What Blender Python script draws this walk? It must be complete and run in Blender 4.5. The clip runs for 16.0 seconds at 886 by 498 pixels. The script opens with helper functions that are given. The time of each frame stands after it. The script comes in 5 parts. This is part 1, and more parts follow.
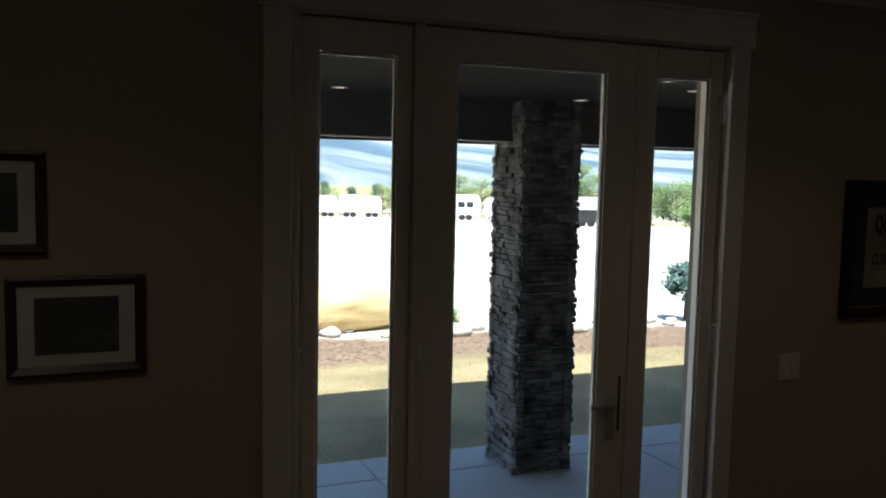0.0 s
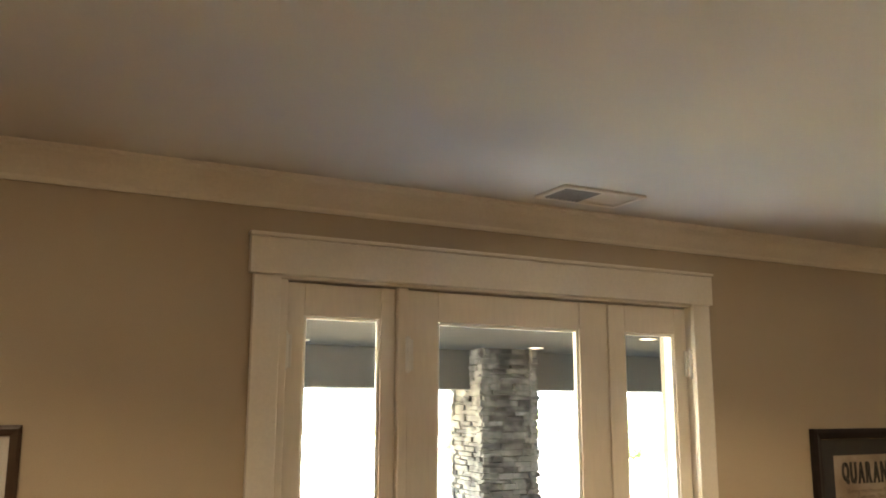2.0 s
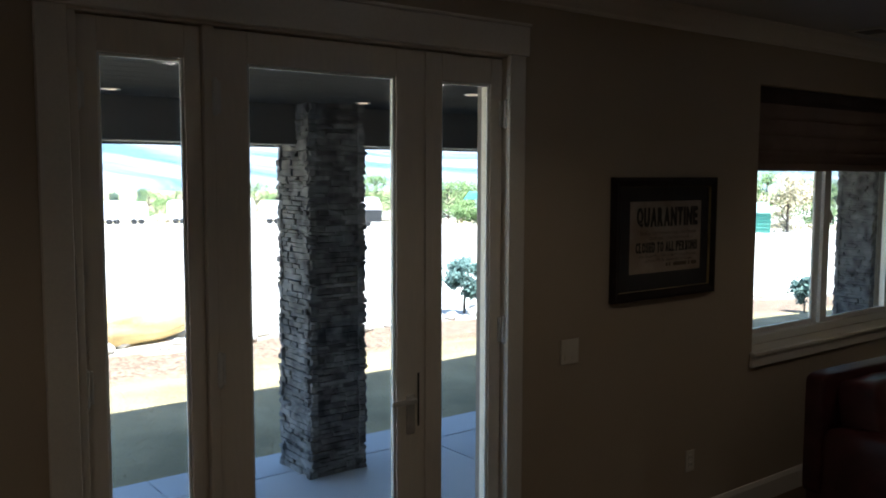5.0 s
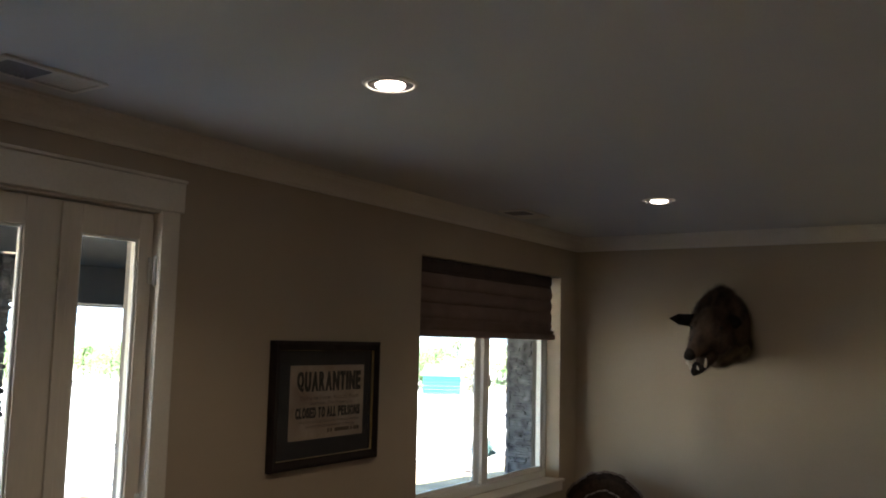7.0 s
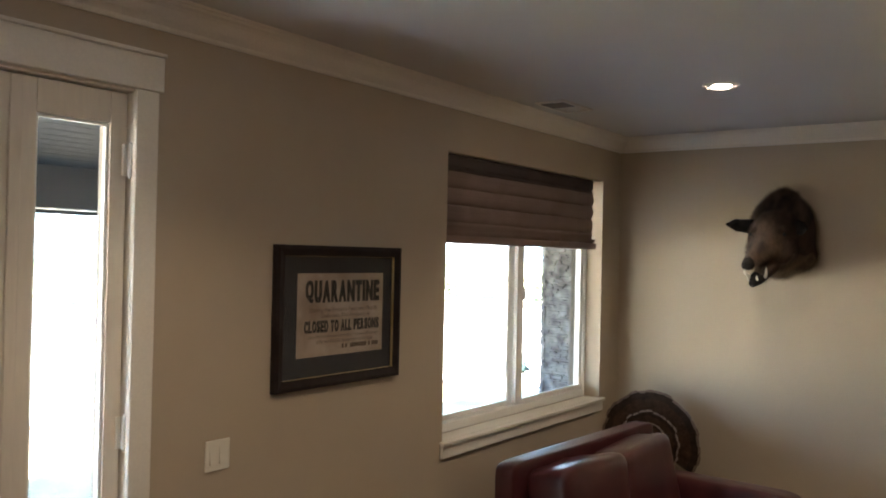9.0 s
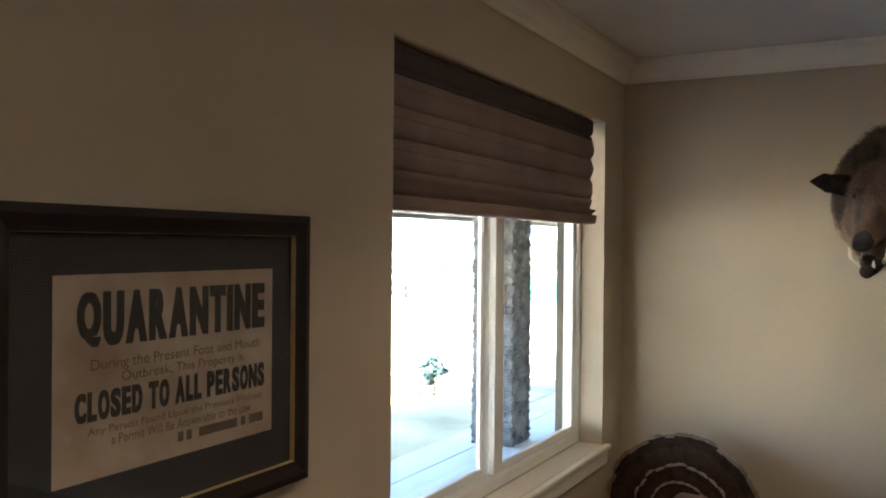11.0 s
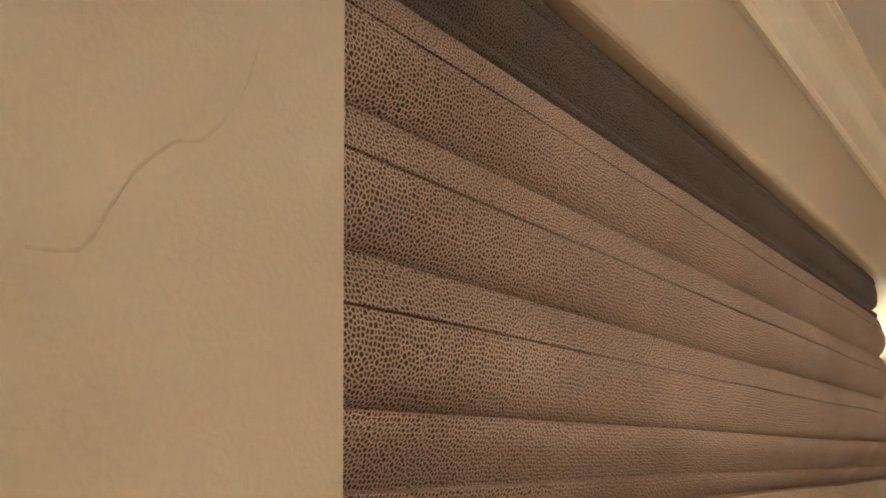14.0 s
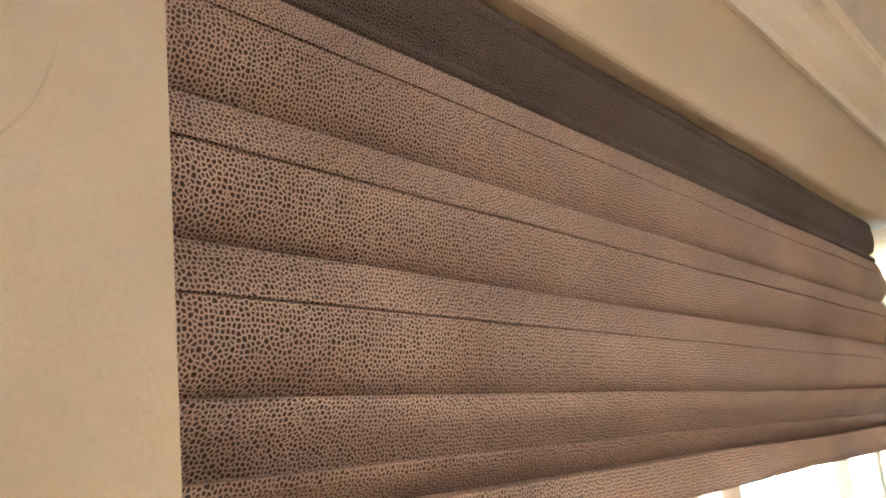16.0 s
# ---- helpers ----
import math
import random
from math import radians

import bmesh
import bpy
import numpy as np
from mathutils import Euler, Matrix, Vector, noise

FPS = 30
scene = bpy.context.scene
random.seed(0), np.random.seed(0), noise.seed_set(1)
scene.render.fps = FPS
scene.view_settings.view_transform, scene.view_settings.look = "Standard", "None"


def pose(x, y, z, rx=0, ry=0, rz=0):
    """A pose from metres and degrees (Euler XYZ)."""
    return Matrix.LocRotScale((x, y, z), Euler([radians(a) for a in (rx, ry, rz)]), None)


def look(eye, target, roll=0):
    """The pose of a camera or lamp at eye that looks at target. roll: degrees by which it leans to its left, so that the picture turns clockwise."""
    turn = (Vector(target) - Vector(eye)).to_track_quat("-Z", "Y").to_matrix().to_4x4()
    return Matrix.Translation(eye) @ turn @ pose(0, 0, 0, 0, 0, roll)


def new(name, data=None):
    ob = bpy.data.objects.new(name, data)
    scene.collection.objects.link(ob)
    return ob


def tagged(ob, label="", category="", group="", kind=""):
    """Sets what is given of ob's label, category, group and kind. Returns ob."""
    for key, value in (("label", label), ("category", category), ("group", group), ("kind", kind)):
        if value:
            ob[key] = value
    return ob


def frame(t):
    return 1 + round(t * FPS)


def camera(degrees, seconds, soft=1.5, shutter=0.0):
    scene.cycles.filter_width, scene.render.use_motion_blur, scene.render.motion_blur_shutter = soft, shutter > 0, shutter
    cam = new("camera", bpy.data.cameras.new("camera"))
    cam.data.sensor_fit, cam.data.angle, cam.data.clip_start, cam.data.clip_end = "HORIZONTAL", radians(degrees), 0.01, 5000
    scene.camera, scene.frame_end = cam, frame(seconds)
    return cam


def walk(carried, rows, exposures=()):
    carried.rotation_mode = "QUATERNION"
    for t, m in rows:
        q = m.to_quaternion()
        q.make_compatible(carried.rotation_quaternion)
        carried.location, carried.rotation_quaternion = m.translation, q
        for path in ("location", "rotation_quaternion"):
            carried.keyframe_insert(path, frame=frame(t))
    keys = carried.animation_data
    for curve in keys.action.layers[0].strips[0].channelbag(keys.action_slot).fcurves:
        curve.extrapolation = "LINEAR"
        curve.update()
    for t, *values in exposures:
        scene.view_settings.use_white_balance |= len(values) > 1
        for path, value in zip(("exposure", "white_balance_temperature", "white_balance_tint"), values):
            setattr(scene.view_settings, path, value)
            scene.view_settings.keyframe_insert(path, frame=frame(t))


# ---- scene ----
cam = camera(54.3, 16.0, 1.9)
PATH = [
    (0, (-0.024, -2.789, 1.903), (0.746, -0.953, 1.72), 1.2),
    (0.5, (-0.189, -2.751, 1.945), (0.74, -0.983, 2.048), 0.5),
    (1, (-0.22, -2.731, 1.979), (0.669, -0.973, 2.325), -0.2),
    (1.5, (-0.205, -2.736, 1.987), (0.666, -0.981, 2.387), -0.1),
    (2, (-0.201, -2.735, 1.99), (0.698, -0.984, 2.347), 0.2),
    (2.5, (-0.205, -2.739, 1.987), (0.713, -0.987, 2.282), 0.0),
    (3, (-0.21, -2.749, 1.967), (0.699, -0.986, 2.222), 0.0),
    (3.2, (-0.215, -2.744, 1.969), (0.692, -0.975, 2.188), 0.1),
    (5.3, (-0.062, -2.786, 1.907), (1.247, -1.288, 1.710), 1.0),
    (5.5, (-0.035, -2.813, 1.906), (1.354, -1.384, 1.736), 1.6),
    (6, (0.033, -2.84, 1.908), (1.587, -1.583, 1.834), 1.7),
    (6.5, (0.084, -2.843, 1.919), (1.728, -1.712, 2.051), 0.5),
    (7, (0.1, -2.857, 1.922), (1.765, -1.767, 2.128), 1.4),
    (7.5, (0.116, -2.86, 1.907), (1.789, -1.777, 2.075), 1.0),
    (8, (0.16, -2.818, 1.929), (1.825, -1.717, 2.056), 0.9),
    (8.5, (0.35, -2.749, 1.911), (1.984, -1.597, 1.961), 3.2),
    (8.7, (0.435, -2.694, 1.881), (2.051, -1.516, 1.912), 1.9),
    (10.8, (2.013, -1.380, 1.831), (3.754, -0.398, 1.775), -0.5),
    (11, (2.215, -1.245, 1.834), (3.977, -0.299, 1.822), 0.5),
    (11.5, (2.675, -0.941, 1.83), (4.443, -0.009, 1.881), -0.5),
    (12, (3.079, -0.72, 1.863), (4.845, 0.205, 2.022), -1.9),
    (12.5, (3.469, -0.546, 1.899), (5.173, 0.459, 2.192), -0.7),
    (13, (3.699, -0.416, 1.929), (5.347, 0.668, 2.262), -4.5),
    (13.5, (3.861, -0.308, 1.996), (5.419, 0.874, 2.412), -2.3),
    (14, (3.919, -0.292, 2.008), (5.497, 0.831, 2.507), -1.5),
    (14.5, (3.919, -0.297, 2.009), (5.451, 0.851, 2.586), -3.5),
    (15, (3.927, -0.325, 2.013), (5.408, 0.896, 2.574), -2.1),
    (15.5, (3.988, -0.348, 2.007), (5.515, 0.848, 2.493), -3.6),
    (16, (3.988, -0.369, 1.994), (5.524, 0.819, 2.474), -6.4),
]
EXPOSURES = [(0, 1.18, 5900, 10), (0.5, 1.35, 6100, 10), (1.0, 3.23, 6920, 10), (1.5, 4.73, 7370, 10), (2.0, 5.28, 7420, 10), (2.5, 5.28, 7320, 10),
             (3.2, 5.13, 7220, 10), (4.3, 3.2, 6300, 10), (5.3, 1.9, 5450, 10), (5.5, 1.9, 5450, 10), (6.0, 2.05, 5600, 12), (6.5, 2.45, 5700, 12),
             (7.0, 3.33, 5900, 12), (7.5, 3.98, 6220, 13), (8.0, 4.53, 6070, 13), (8.5, 4.78, 5970, 13), (11.0, 4.65, 5950, 12), (12.0, 4.55, 6100, 10),
             (12.5, 4.7, 6500, 10), (13.0, 4.95, 6400, 10), (13.5, 6.1, 6700, 10), (14.0, 6.87, 6500, 10), (15.0, 6.97, 6450, 10), (16.0, 7.32, 5850, 10)]
walk(cam, [(t, look(eye, target, roll)) for t, eye, target, roll in PATH], EXPOSURES)

# ---------------------------------------------------------------- light
SUN_EL, SUN_AZ = radians(70), radians(188)      # azimuth clockwise from +y
world = bpy.data.worlds.new("sky")
scene.world = world
world.use_nodes = True
wn = world.node_tree.nodes
sky = wn.new("ShaderNodeTexSky")
sky.sky_type, sky.sun_disc, sky.sun_elevation, sky.sun_rotation = "NISHITA", False, SUN_EL, SUN_AZ
sky.dust_density = 0.8
wn["Background"].inputs[1].default_value = 0.13
world.node_tree.links.new(sky.outputs[0], wn["Background"].inputs[0])
sun = new("sun", bpy.data.lights.new("sun", "SUN"))
sun.data.energy, sun.data.angle, sun.data.color = 5.0, radians(0.6), (1.0, 0.95, 0.87)
sdir = Vector((math.sin(SUN_AZ) * math.cos(SUN_EL), math.cos(SUN_AZ) * math.cos(SUN_EL), math.sin(SUN_EL)))
sun.matrix_world = look(sdir * 50, (0, 0, 0))

# ---------------------------------------------------------------- materials


def mat(name, rough=0.6, metal=0.0, spec=0.5):
    m = bpy.data.materials.new(name)
    m.use_nodes = True
    b = m.node_tree.nodes["Principled BSDF"]
    b.inputs["Roughness"].default_value = rough
    b.inputs["Metallic"].default_value = metal
    b.inputs["Specular IOR Level"].default_value = spec
    return m, m.node_tree.nodes, m.node_tree.links, b


def surface(name, a, b, scale=8.0, fine=120.0, bump=0.1, rough=0.6, metal=0.0, spec=0.5, dist=0.002, rnd=0.0, stretch=(1, 1, 1), mixw=1.0, fine_col=0.12, world_pos=True):
    """A material that varies from a to b at a coarse scale, with a fine grain and relief."""
    m, n, l, p = mat(name, rough, metal, spec)
    if world_pos:
        co = n.new("ShaderNodeNewGeometry").outputs["Position"]
    else:
        co = n.new("ShaderNodeTexCoord").outputs["Object"]
    mp = n.new("ShaderNodeMapping")
    mp.inputs["Scale"].default_value = stretch
    l.new(co, mp.inputs[0])
    n1, n2 = n.new("ShaderNodeTexNoise"), n.new("ShaderNodeTexNoise")
    n1.inputs["Scale"].default_value, n1.inputs["Detail"].default_value = scale, 5
    n2.inputs["Scale"].default_value, n2.inputs["Detail"].default_value = fine, 3
    l.new(mp.outputs[0], n1.inputs[0]), l.new(mp.outputs[0], n2.inputs[0])
    cr = n.new("ShaderNodeValToRGB")
    cr.color_ramp.elements[0].position, cr.color_ramp.elements[1].position = 0.5 - 0.2 * mixw, 0.5 + 0.2 * mixw
    cr.color_ramp.elements[0].color, cr.color_ramp.elements[1].color = (*a, 1), (*b, 1)
    l.new(n1.outputs[0], cr.inputs[0])
    mx = n.new("ShaderNodeMix")
    mx.data_type, mx.blend_type = "RGBA", "MULTIPLY"
    mx.inputs[0].default_value = 1.0
    mr = n.new("ShaderNodeMapRange")
    mr.inputs[1].default_value, mr.inputs[2].default_value = 0.3, 0.7
    mr.inputs[3].default_value, mr.inputs[4].default_value = 1 - fine_col, 1 + fine_col
    l.new(n2.outputs[0], mr.inputs[0])
    l.new(cr.outputs[0], mx.inputs[6]), l.new(mr.outputs[0], mx.inputs[7])
    out = mx.outputs[2]
    if rnd:
        oi = n.new("ShaderNodeObjectInfo")
        r2 = n.new("ShaderNodeMapRange")
        r2.inputs[3].default_value, r2.inputs[4].default_value = 1 - rnd, 1 + rnd
        l.new(oi.outputs["Random"], r2.inputs[0])
        m2 = n.new("ShaderNodeMix")
        m2.data_type, m2.blend_type = "RGBA", "MULTIPLY"
        m2.inputs[0].default_value = 1.0
        l.new(out, m2.inputs[6]), l.new(r2.outputs[0], m2.inputs[7])
        out = m2.outputs[2]
    l.new(out, p.inputs["Base Color"])
    if bump:
        bp = n.new("ShaderNodeBump")
        bp.inputs["Strength"].default_value, bp.inputs["Distance"].default_value = bump, dist
        l.new(n2.outputs[0], bp.inputs["Height"])
        l.new(bp.outputs[0], p.inputs["Normal"])
    return m


def glass_mat(name, tint=(0.96, 0.98, 0.97)):
    m = bpy.data.materials.new(name)
    m.use_nodes = True
    n, l = m.node_tree.nodes, m.node_tree.links
    n.remove(n["Principled BSDF"])
    tr, gl, mx, fr = n.new("ShaderNodeBsdfTransparent"), n.new("ShaderNodeBsdfGlossy"), n.new("ShaderNodeMixShader"), n.new("ShaderNodeLayerWeight")
    tr.inputs[0].default_value, gl.inputs["Roughness"].default_value = (*tint, 1), 0.02
    pw, sc = n.new("ShaderNodeMath"), n.new("ShaderNodeMath")
    pw.operation, pw.inputs[1].default_value = "POWER", 5.0
    sc.operation, sc.inputs[1].default_value, sc.inputs[2].default_value = "MULTIPLY_ADD", 0.6, 0.025
    fr.inputs[0].default_value = 0.5
    l.new(fr.outputs["Facing"], pw.inputs[0]), l.new(pw.outputs[0], sc.inputs[0])
    l.new(sc.outputs[0], mx.inputs[0]), l.new(tr.outputs[0], mx.inputs[1]), l.new(gl.outputs[0], mx.inputs[2])
    l.new(mx.outputs[0], n["Material Output"].inputs[0])
    return m


def glow(name, colour, strength):
    m = bpy.data.materials.new(name)
    m.use_nodes = True
    n, l = m.node_tree.nodes, m.node_tree.links
    n.remove(n["Principled BSDF"])
    e = n.new("ShaderNodeEmission")
    e.inputs[0].default_value, e.inputs[1].default_value = (*colour, 1), strength
    l.new(e.outputs[0], n["Material Output"].inputs[0])
    return m


M_WALL = surface("olive tan wall paint", (0.45, 0.362, 0.255), (0.49, 0.398, 0.285), 1.5, 260, 0.25, 0.62, dist=0.0012, fine_col=0.03)
# wall colour taken darker to draw the shadow line of the crack
M_CRACK = surface("wall tone darkened as crack shade", (0.41, 0.329, 0.229), (0.455, 0.367, 0.260), 20, 260, 0.1, 0.8, fine_col=0.05)
M_CEIL = surface("off white ceiling paint", (0.64, 0.612, 0.568), (0.68, 0.652, 0.606), 0.8, 180, 0.2, 0.8, dist=0.0015, fine_col=0.02)
M_TRIM = surface("satin white trim paint", (0.77, 0.705, 0.60), (0.82, 0.757, 0.65), 3.0, 90, 0.05, 0.38, dist=0.001, fine_col=0.03)
M_DOOR = surface("cream door paint", (0.75, 0.672, 0.555), (0.80, 0.722, 0.605), 2.5, 70, 0.06, 0.36, dist=0.001, fine_col=0.03, stretch=(1, 1, 0.15))
M_VINYL = surface("white window vinyl", (0.74, 0.72, 0.66), (0.79, 0.77, 0.71), 3.0, 60, 0.02, 0.3, fine_col=0.02)
M_PLASTIC = surface("ivory switch plastic", (0.72, 0.66, 0.54), (0.76, 0.70, 0.58), 12, 300, 0.02, 0.35, fine_col=0.02)
M_GLASS = glass_mat("clear window glass")
M_PGLASS = glass_mat("picture glass", (0.98, 0.98, 0.98))
M_FLOOR = surface("brown oak floor", (0.07, 0.04, 0.022), (0.13, 0.075, 0.04), 3, 60, 0.1, 0.35, stretch=(0.3, 3, 1))
M_NICKEL = surface("satin nickel", (0.50, 0.47, 0.42), (0.58, 0.55, 0.50), 20, 300, 0.02, 0.3, 1.0, fine_col=0.04)
M_HANDLE = surface("brushed pale nickel", (0.52, 0.48, 0.42), (0.60, 0.56, 0.50), 20, 300, 0.02, 0.38, 0.35, fine_col=0.04)
M_DARK = surface("near-black dark parts and gaps", (0.02, 0.02, 0.02), (0.03, 0.03, 0.028), 20, 200, 0.02, 0.7)
M_SEAL = surface("bright glazing bead", (0.78, 0.76, 0.70), (0.82, 0.80, 0.75), 10, 100, 0.02, 0.4, fine_col=0.02)
M_BLACKFR = surface("black lacquer frame", (0.015, 0.010, 0.008), (0.028, 0.018, 0.014), 14, 160, 0.05, 0.55, spec=0.2, stretch=(1, 1, 1))
M_BROWNFR = surface("dark walnut frame", (0.035, 0.018, 0.010), (0.07, 0.038, 0.02), 6, 90, 0.1, 0.4)
M_GOLD = surface("gilt fillet", (0.58, 0.40, 0.15), (0.70, 0.50, 0.21), 30, 200, 0.05, 0.4, 0.25)
# slate lifted slightly towards blue to take in the room's reflection on the glass
M_SLATE = surface("slate grey mat board", (0.034, 0.033, 0.036), (0.046, 0.045, 0.049), 6, 400, 0.06, 0.9, spec=0.15)
M_WMAT = surface("white mat board", (0.70, 0.66, 0.60), (0.74, 0.70, 0.64), 6, 400, 0.04, 0.85, fine_col=0.02)
M_PAPER = surface("aged cream paper", (0.33, 0.235, 0.16), (0.52, 0.42, 0.32), 6, 60, 0.04, 0.9, fine_col=0.05)
M_INK = surface("black letterpress ink", (0.018, 0.016, 0.015), (0.045, 0.038, 0.032), 60, 300, 0.02, 0.8)
M_INK2 = surface("brown small type ink", (0.10, 0.07, 0.045), (0.16, 0.11, 0.07), 60, 300, 0.02, 0.8)
M_PHOTO = surface("dark landscape photograph", (0.02, 0.022, 0.022), (0.16, 0.17, 0.16), 5, 30, 0.0, 0.5, stretch=(0.7, 1, 2.4), mixw=1.4)
M_LEATHER = surface("oxblood leather", (0.042, 0.0100, 0.0112), (0.082, 0.0205, 0.0220), 7, 220, 0.3, 0.31, dist=0.001, fine_col=0.15)
M_FOOT = surface("dark wood foot", (0.03, 0.016, 0.01), (0.05, 0.03, 0.018), 10, 90, 0.1, 0.4)
M_HIDE = surface("dark boar hide", (0.022, 0.0125, 0.0078), (0.135, 0.082, 0.051), 7, 130, 0.9, 0.85, dist=0.01, fine_col=0.5, stretch=(1, 2.2, 1))
M_HIDE2 = surface("tan boar hide", (0.080, 0.052, 0.031), (0.29, 0.195, 0.120), 11, 130, 0.9, 0.85, dist=0.01, fine_col=0.4)
M_NOSE = surface("black snout skin", (0.012, 0.010, 0.009), (0.03, 0.025, 0.022), 25, 120, 0.5, 0.9, spec=0.15)
M_TUSK = surface("ivory tusk", (0.70, 0.64, 0.50), (0.78, 0.72, 0.58), 20, 90, 0.05, 0.35)
M_FEATHER = surface("dark brown feather", (0.034, 0.019, 0.011), (0.072, 0.040, 0.024), 20, 180, 0.5, 0.9, spec=0.08, fine_col=0.3)
M_FTIP = surface("buff feather tip", (0.14, 0.092, 0.060), (0.24, 0.16, 0.11), 20, 180, 0.4, 0.7, fine_col=0.3)
M_FPALE = surface("pale covert tip", (0.22, 0.155, 0.115), (0.33, 0.25, 0.195), 20, 180, 0.4, 0.7, fine_col=0.3)
M_FBLACK = surface("black feather band", (0.024, 0.0145, 0.010), (0.046, 0.028, 0.019), 20, 180, 0.4, 0.9, spec=0.08)
M_WATTLE = surface("red wattle skin", (0.25, 0.06, 0.05), (0.38, 0.12, 0.10), 30, 160, 0.4, 0.5)
M_PALESKIN = surface("pale blue head skin", (0.55, 0.60, 0.68), (0.75, 0.76, 0.78), 30, 160, 0.3, 0.5)
M_VENTD = surface("shaded vent steel", (0.22, 0.20, 0.18), (0.28, 0.26, 0.23), 10, 90, 0.02, 0.5)
M_BULB = glow("warm lamp", (1.0, 0.86, 0.68), 5.0)
M_XBULB = glow("porch lamp", (1.0, 0.72, 0.46), 0.4)
M_CONC = surface("grey patio concrete", (0.44, 0.44, 0.43), (0.53, 0.53, 0.52), 1.2, 140, 0.15, 0.8, dist=0.002, rnd=0.06)
M_STUCCO = surface("brown house siding", (0.20, 0.17, 0.14), (0.26, 0.225, 0.19), 2, 160, 0.4, 0.85)
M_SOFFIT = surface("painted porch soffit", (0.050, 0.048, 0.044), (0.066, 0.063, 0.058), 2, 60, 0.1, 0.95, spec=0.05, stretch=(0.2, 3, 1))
M_FASCIA = surface("painted porch fascia", (0.075, 0.070, 0.062), (0.098, 0.092, 0.082), 2, 60, 0.1, 0.7, stretch=(0.2, 1, 3))
M_CASING = surface("dark olive casing paint", (0.060, 0.053, 0.040), (0.080, 0.072, 0.056), 3, 120, 0.2, 0.8)
M_ROOF = surface("brown shingle", (0.10, 0.085, 0.07), (0.17, 0.145, 0.12), 6, 70, 0.5, 0.9)
M_STONE = surface("grey ledge stone", (0.045, 0.044, 0.043), (0.21, 0.20, 0.188), 9, 90, 0.7, 0.9, spec=0.2, dist=0.006, rnd=0.45, fine_col=0.22)
M_MORTAR = surface("dark mortar", (0.06, 0.057, 0.053), (0.10, 0.095, 0.09), 14, 120, 0.5, 0.95)
M_ROCK = surface("tan sandstone boulder", (0.56, 0.41, 0.18), (0.70, 0.55, 0.28), 2.5, 40, 0.7, 0.85, dist=0.02)
M_PEBBLE = surface("pale border rock", (0.42, 0.38, 0.32), (0.62, 0.57, 0.5), 5, 60, 0.5, 0.85, rnd=0.25, dist=0.01)
M_GRASS = surface("dry lawn blades", (0.21, 0.18, 0.09), (0.37, 0.30, 0.155), 2.2, 30, 0.0, 0.8, fine_col=0.3)
M_BARK = surface("grey brown bark", (0.07, 0.05, 0.035), (0.14, 0.11, 0.08), 12, 60, 0.6, 0.9)
M_LEAF = surface("green foliage", (0.09, 0.16, 0.04), (0.20, 0.28, 0.09), 1.2, 14, 0.0, 0.7, fine_col=0.4)
M_PINE = surface("dark conifer foliage", (0.08, 0.12, 0.08), (0.14, 0.185, 0.125), 1.2, 14, 0.0, 0.75, fine_col=0.4)
M_DRYLEAF = surface("dry tan foliage", (0.34, 0.28, 0.16), (0.52, 0.45, 0.28), 1.2, 14, 0.0, 0.8, fine_col=0.4)
M_BLUELEAF = surface("blue green needles", (0.06, 0.12, 0.10), (0.13, 0.20, 0.17), 14, 50, 0.0, 0.7, fine_col=0.4)
M_WHITEBODY = surface("white trailer paint", (0.70, 0.70, 0.68), (0.78, 0.78, 0.76), 0.8, 10, 0.0, 0.35, fine_col=0.03)
M_BLACKBODY = surface("black trailer paint", (0.015, 0.015, 0.016), (0.03, 0.03, 0.03), 1, 10, 0.0, 0.4)
M_TYRE = surface("black tyre rubber", (0.012, 0.012, 0.012), (0.025, 0.024, 0.023), 5, 40, 0.1, 0.8)
M_GREENMETAL = surface("green corrugated metal", (0.04, 0.20, 0.15), (0.07, 0.26, 0.20), 0.6, 8, 0.0, 0.45)
M_PALEROOF = surface("pale green metal roof", (0.42, 0.55, 0.50), (0.5, 0.62, 0.57), 0.6, 8, 0.0, 0.4)
M_TURQ = surface("turquoise metal roof", (0.12, 0.42, 0.40), (0.18, 0.50, 0.47), 0.6, 8, 0.0, 0.45)
M_WINDARK = surface("dark tinted trailer window", (0.02, 0.022, 0.025), (0.03, 0.033, 0.036), 2, 20, 0.0, 0.15)


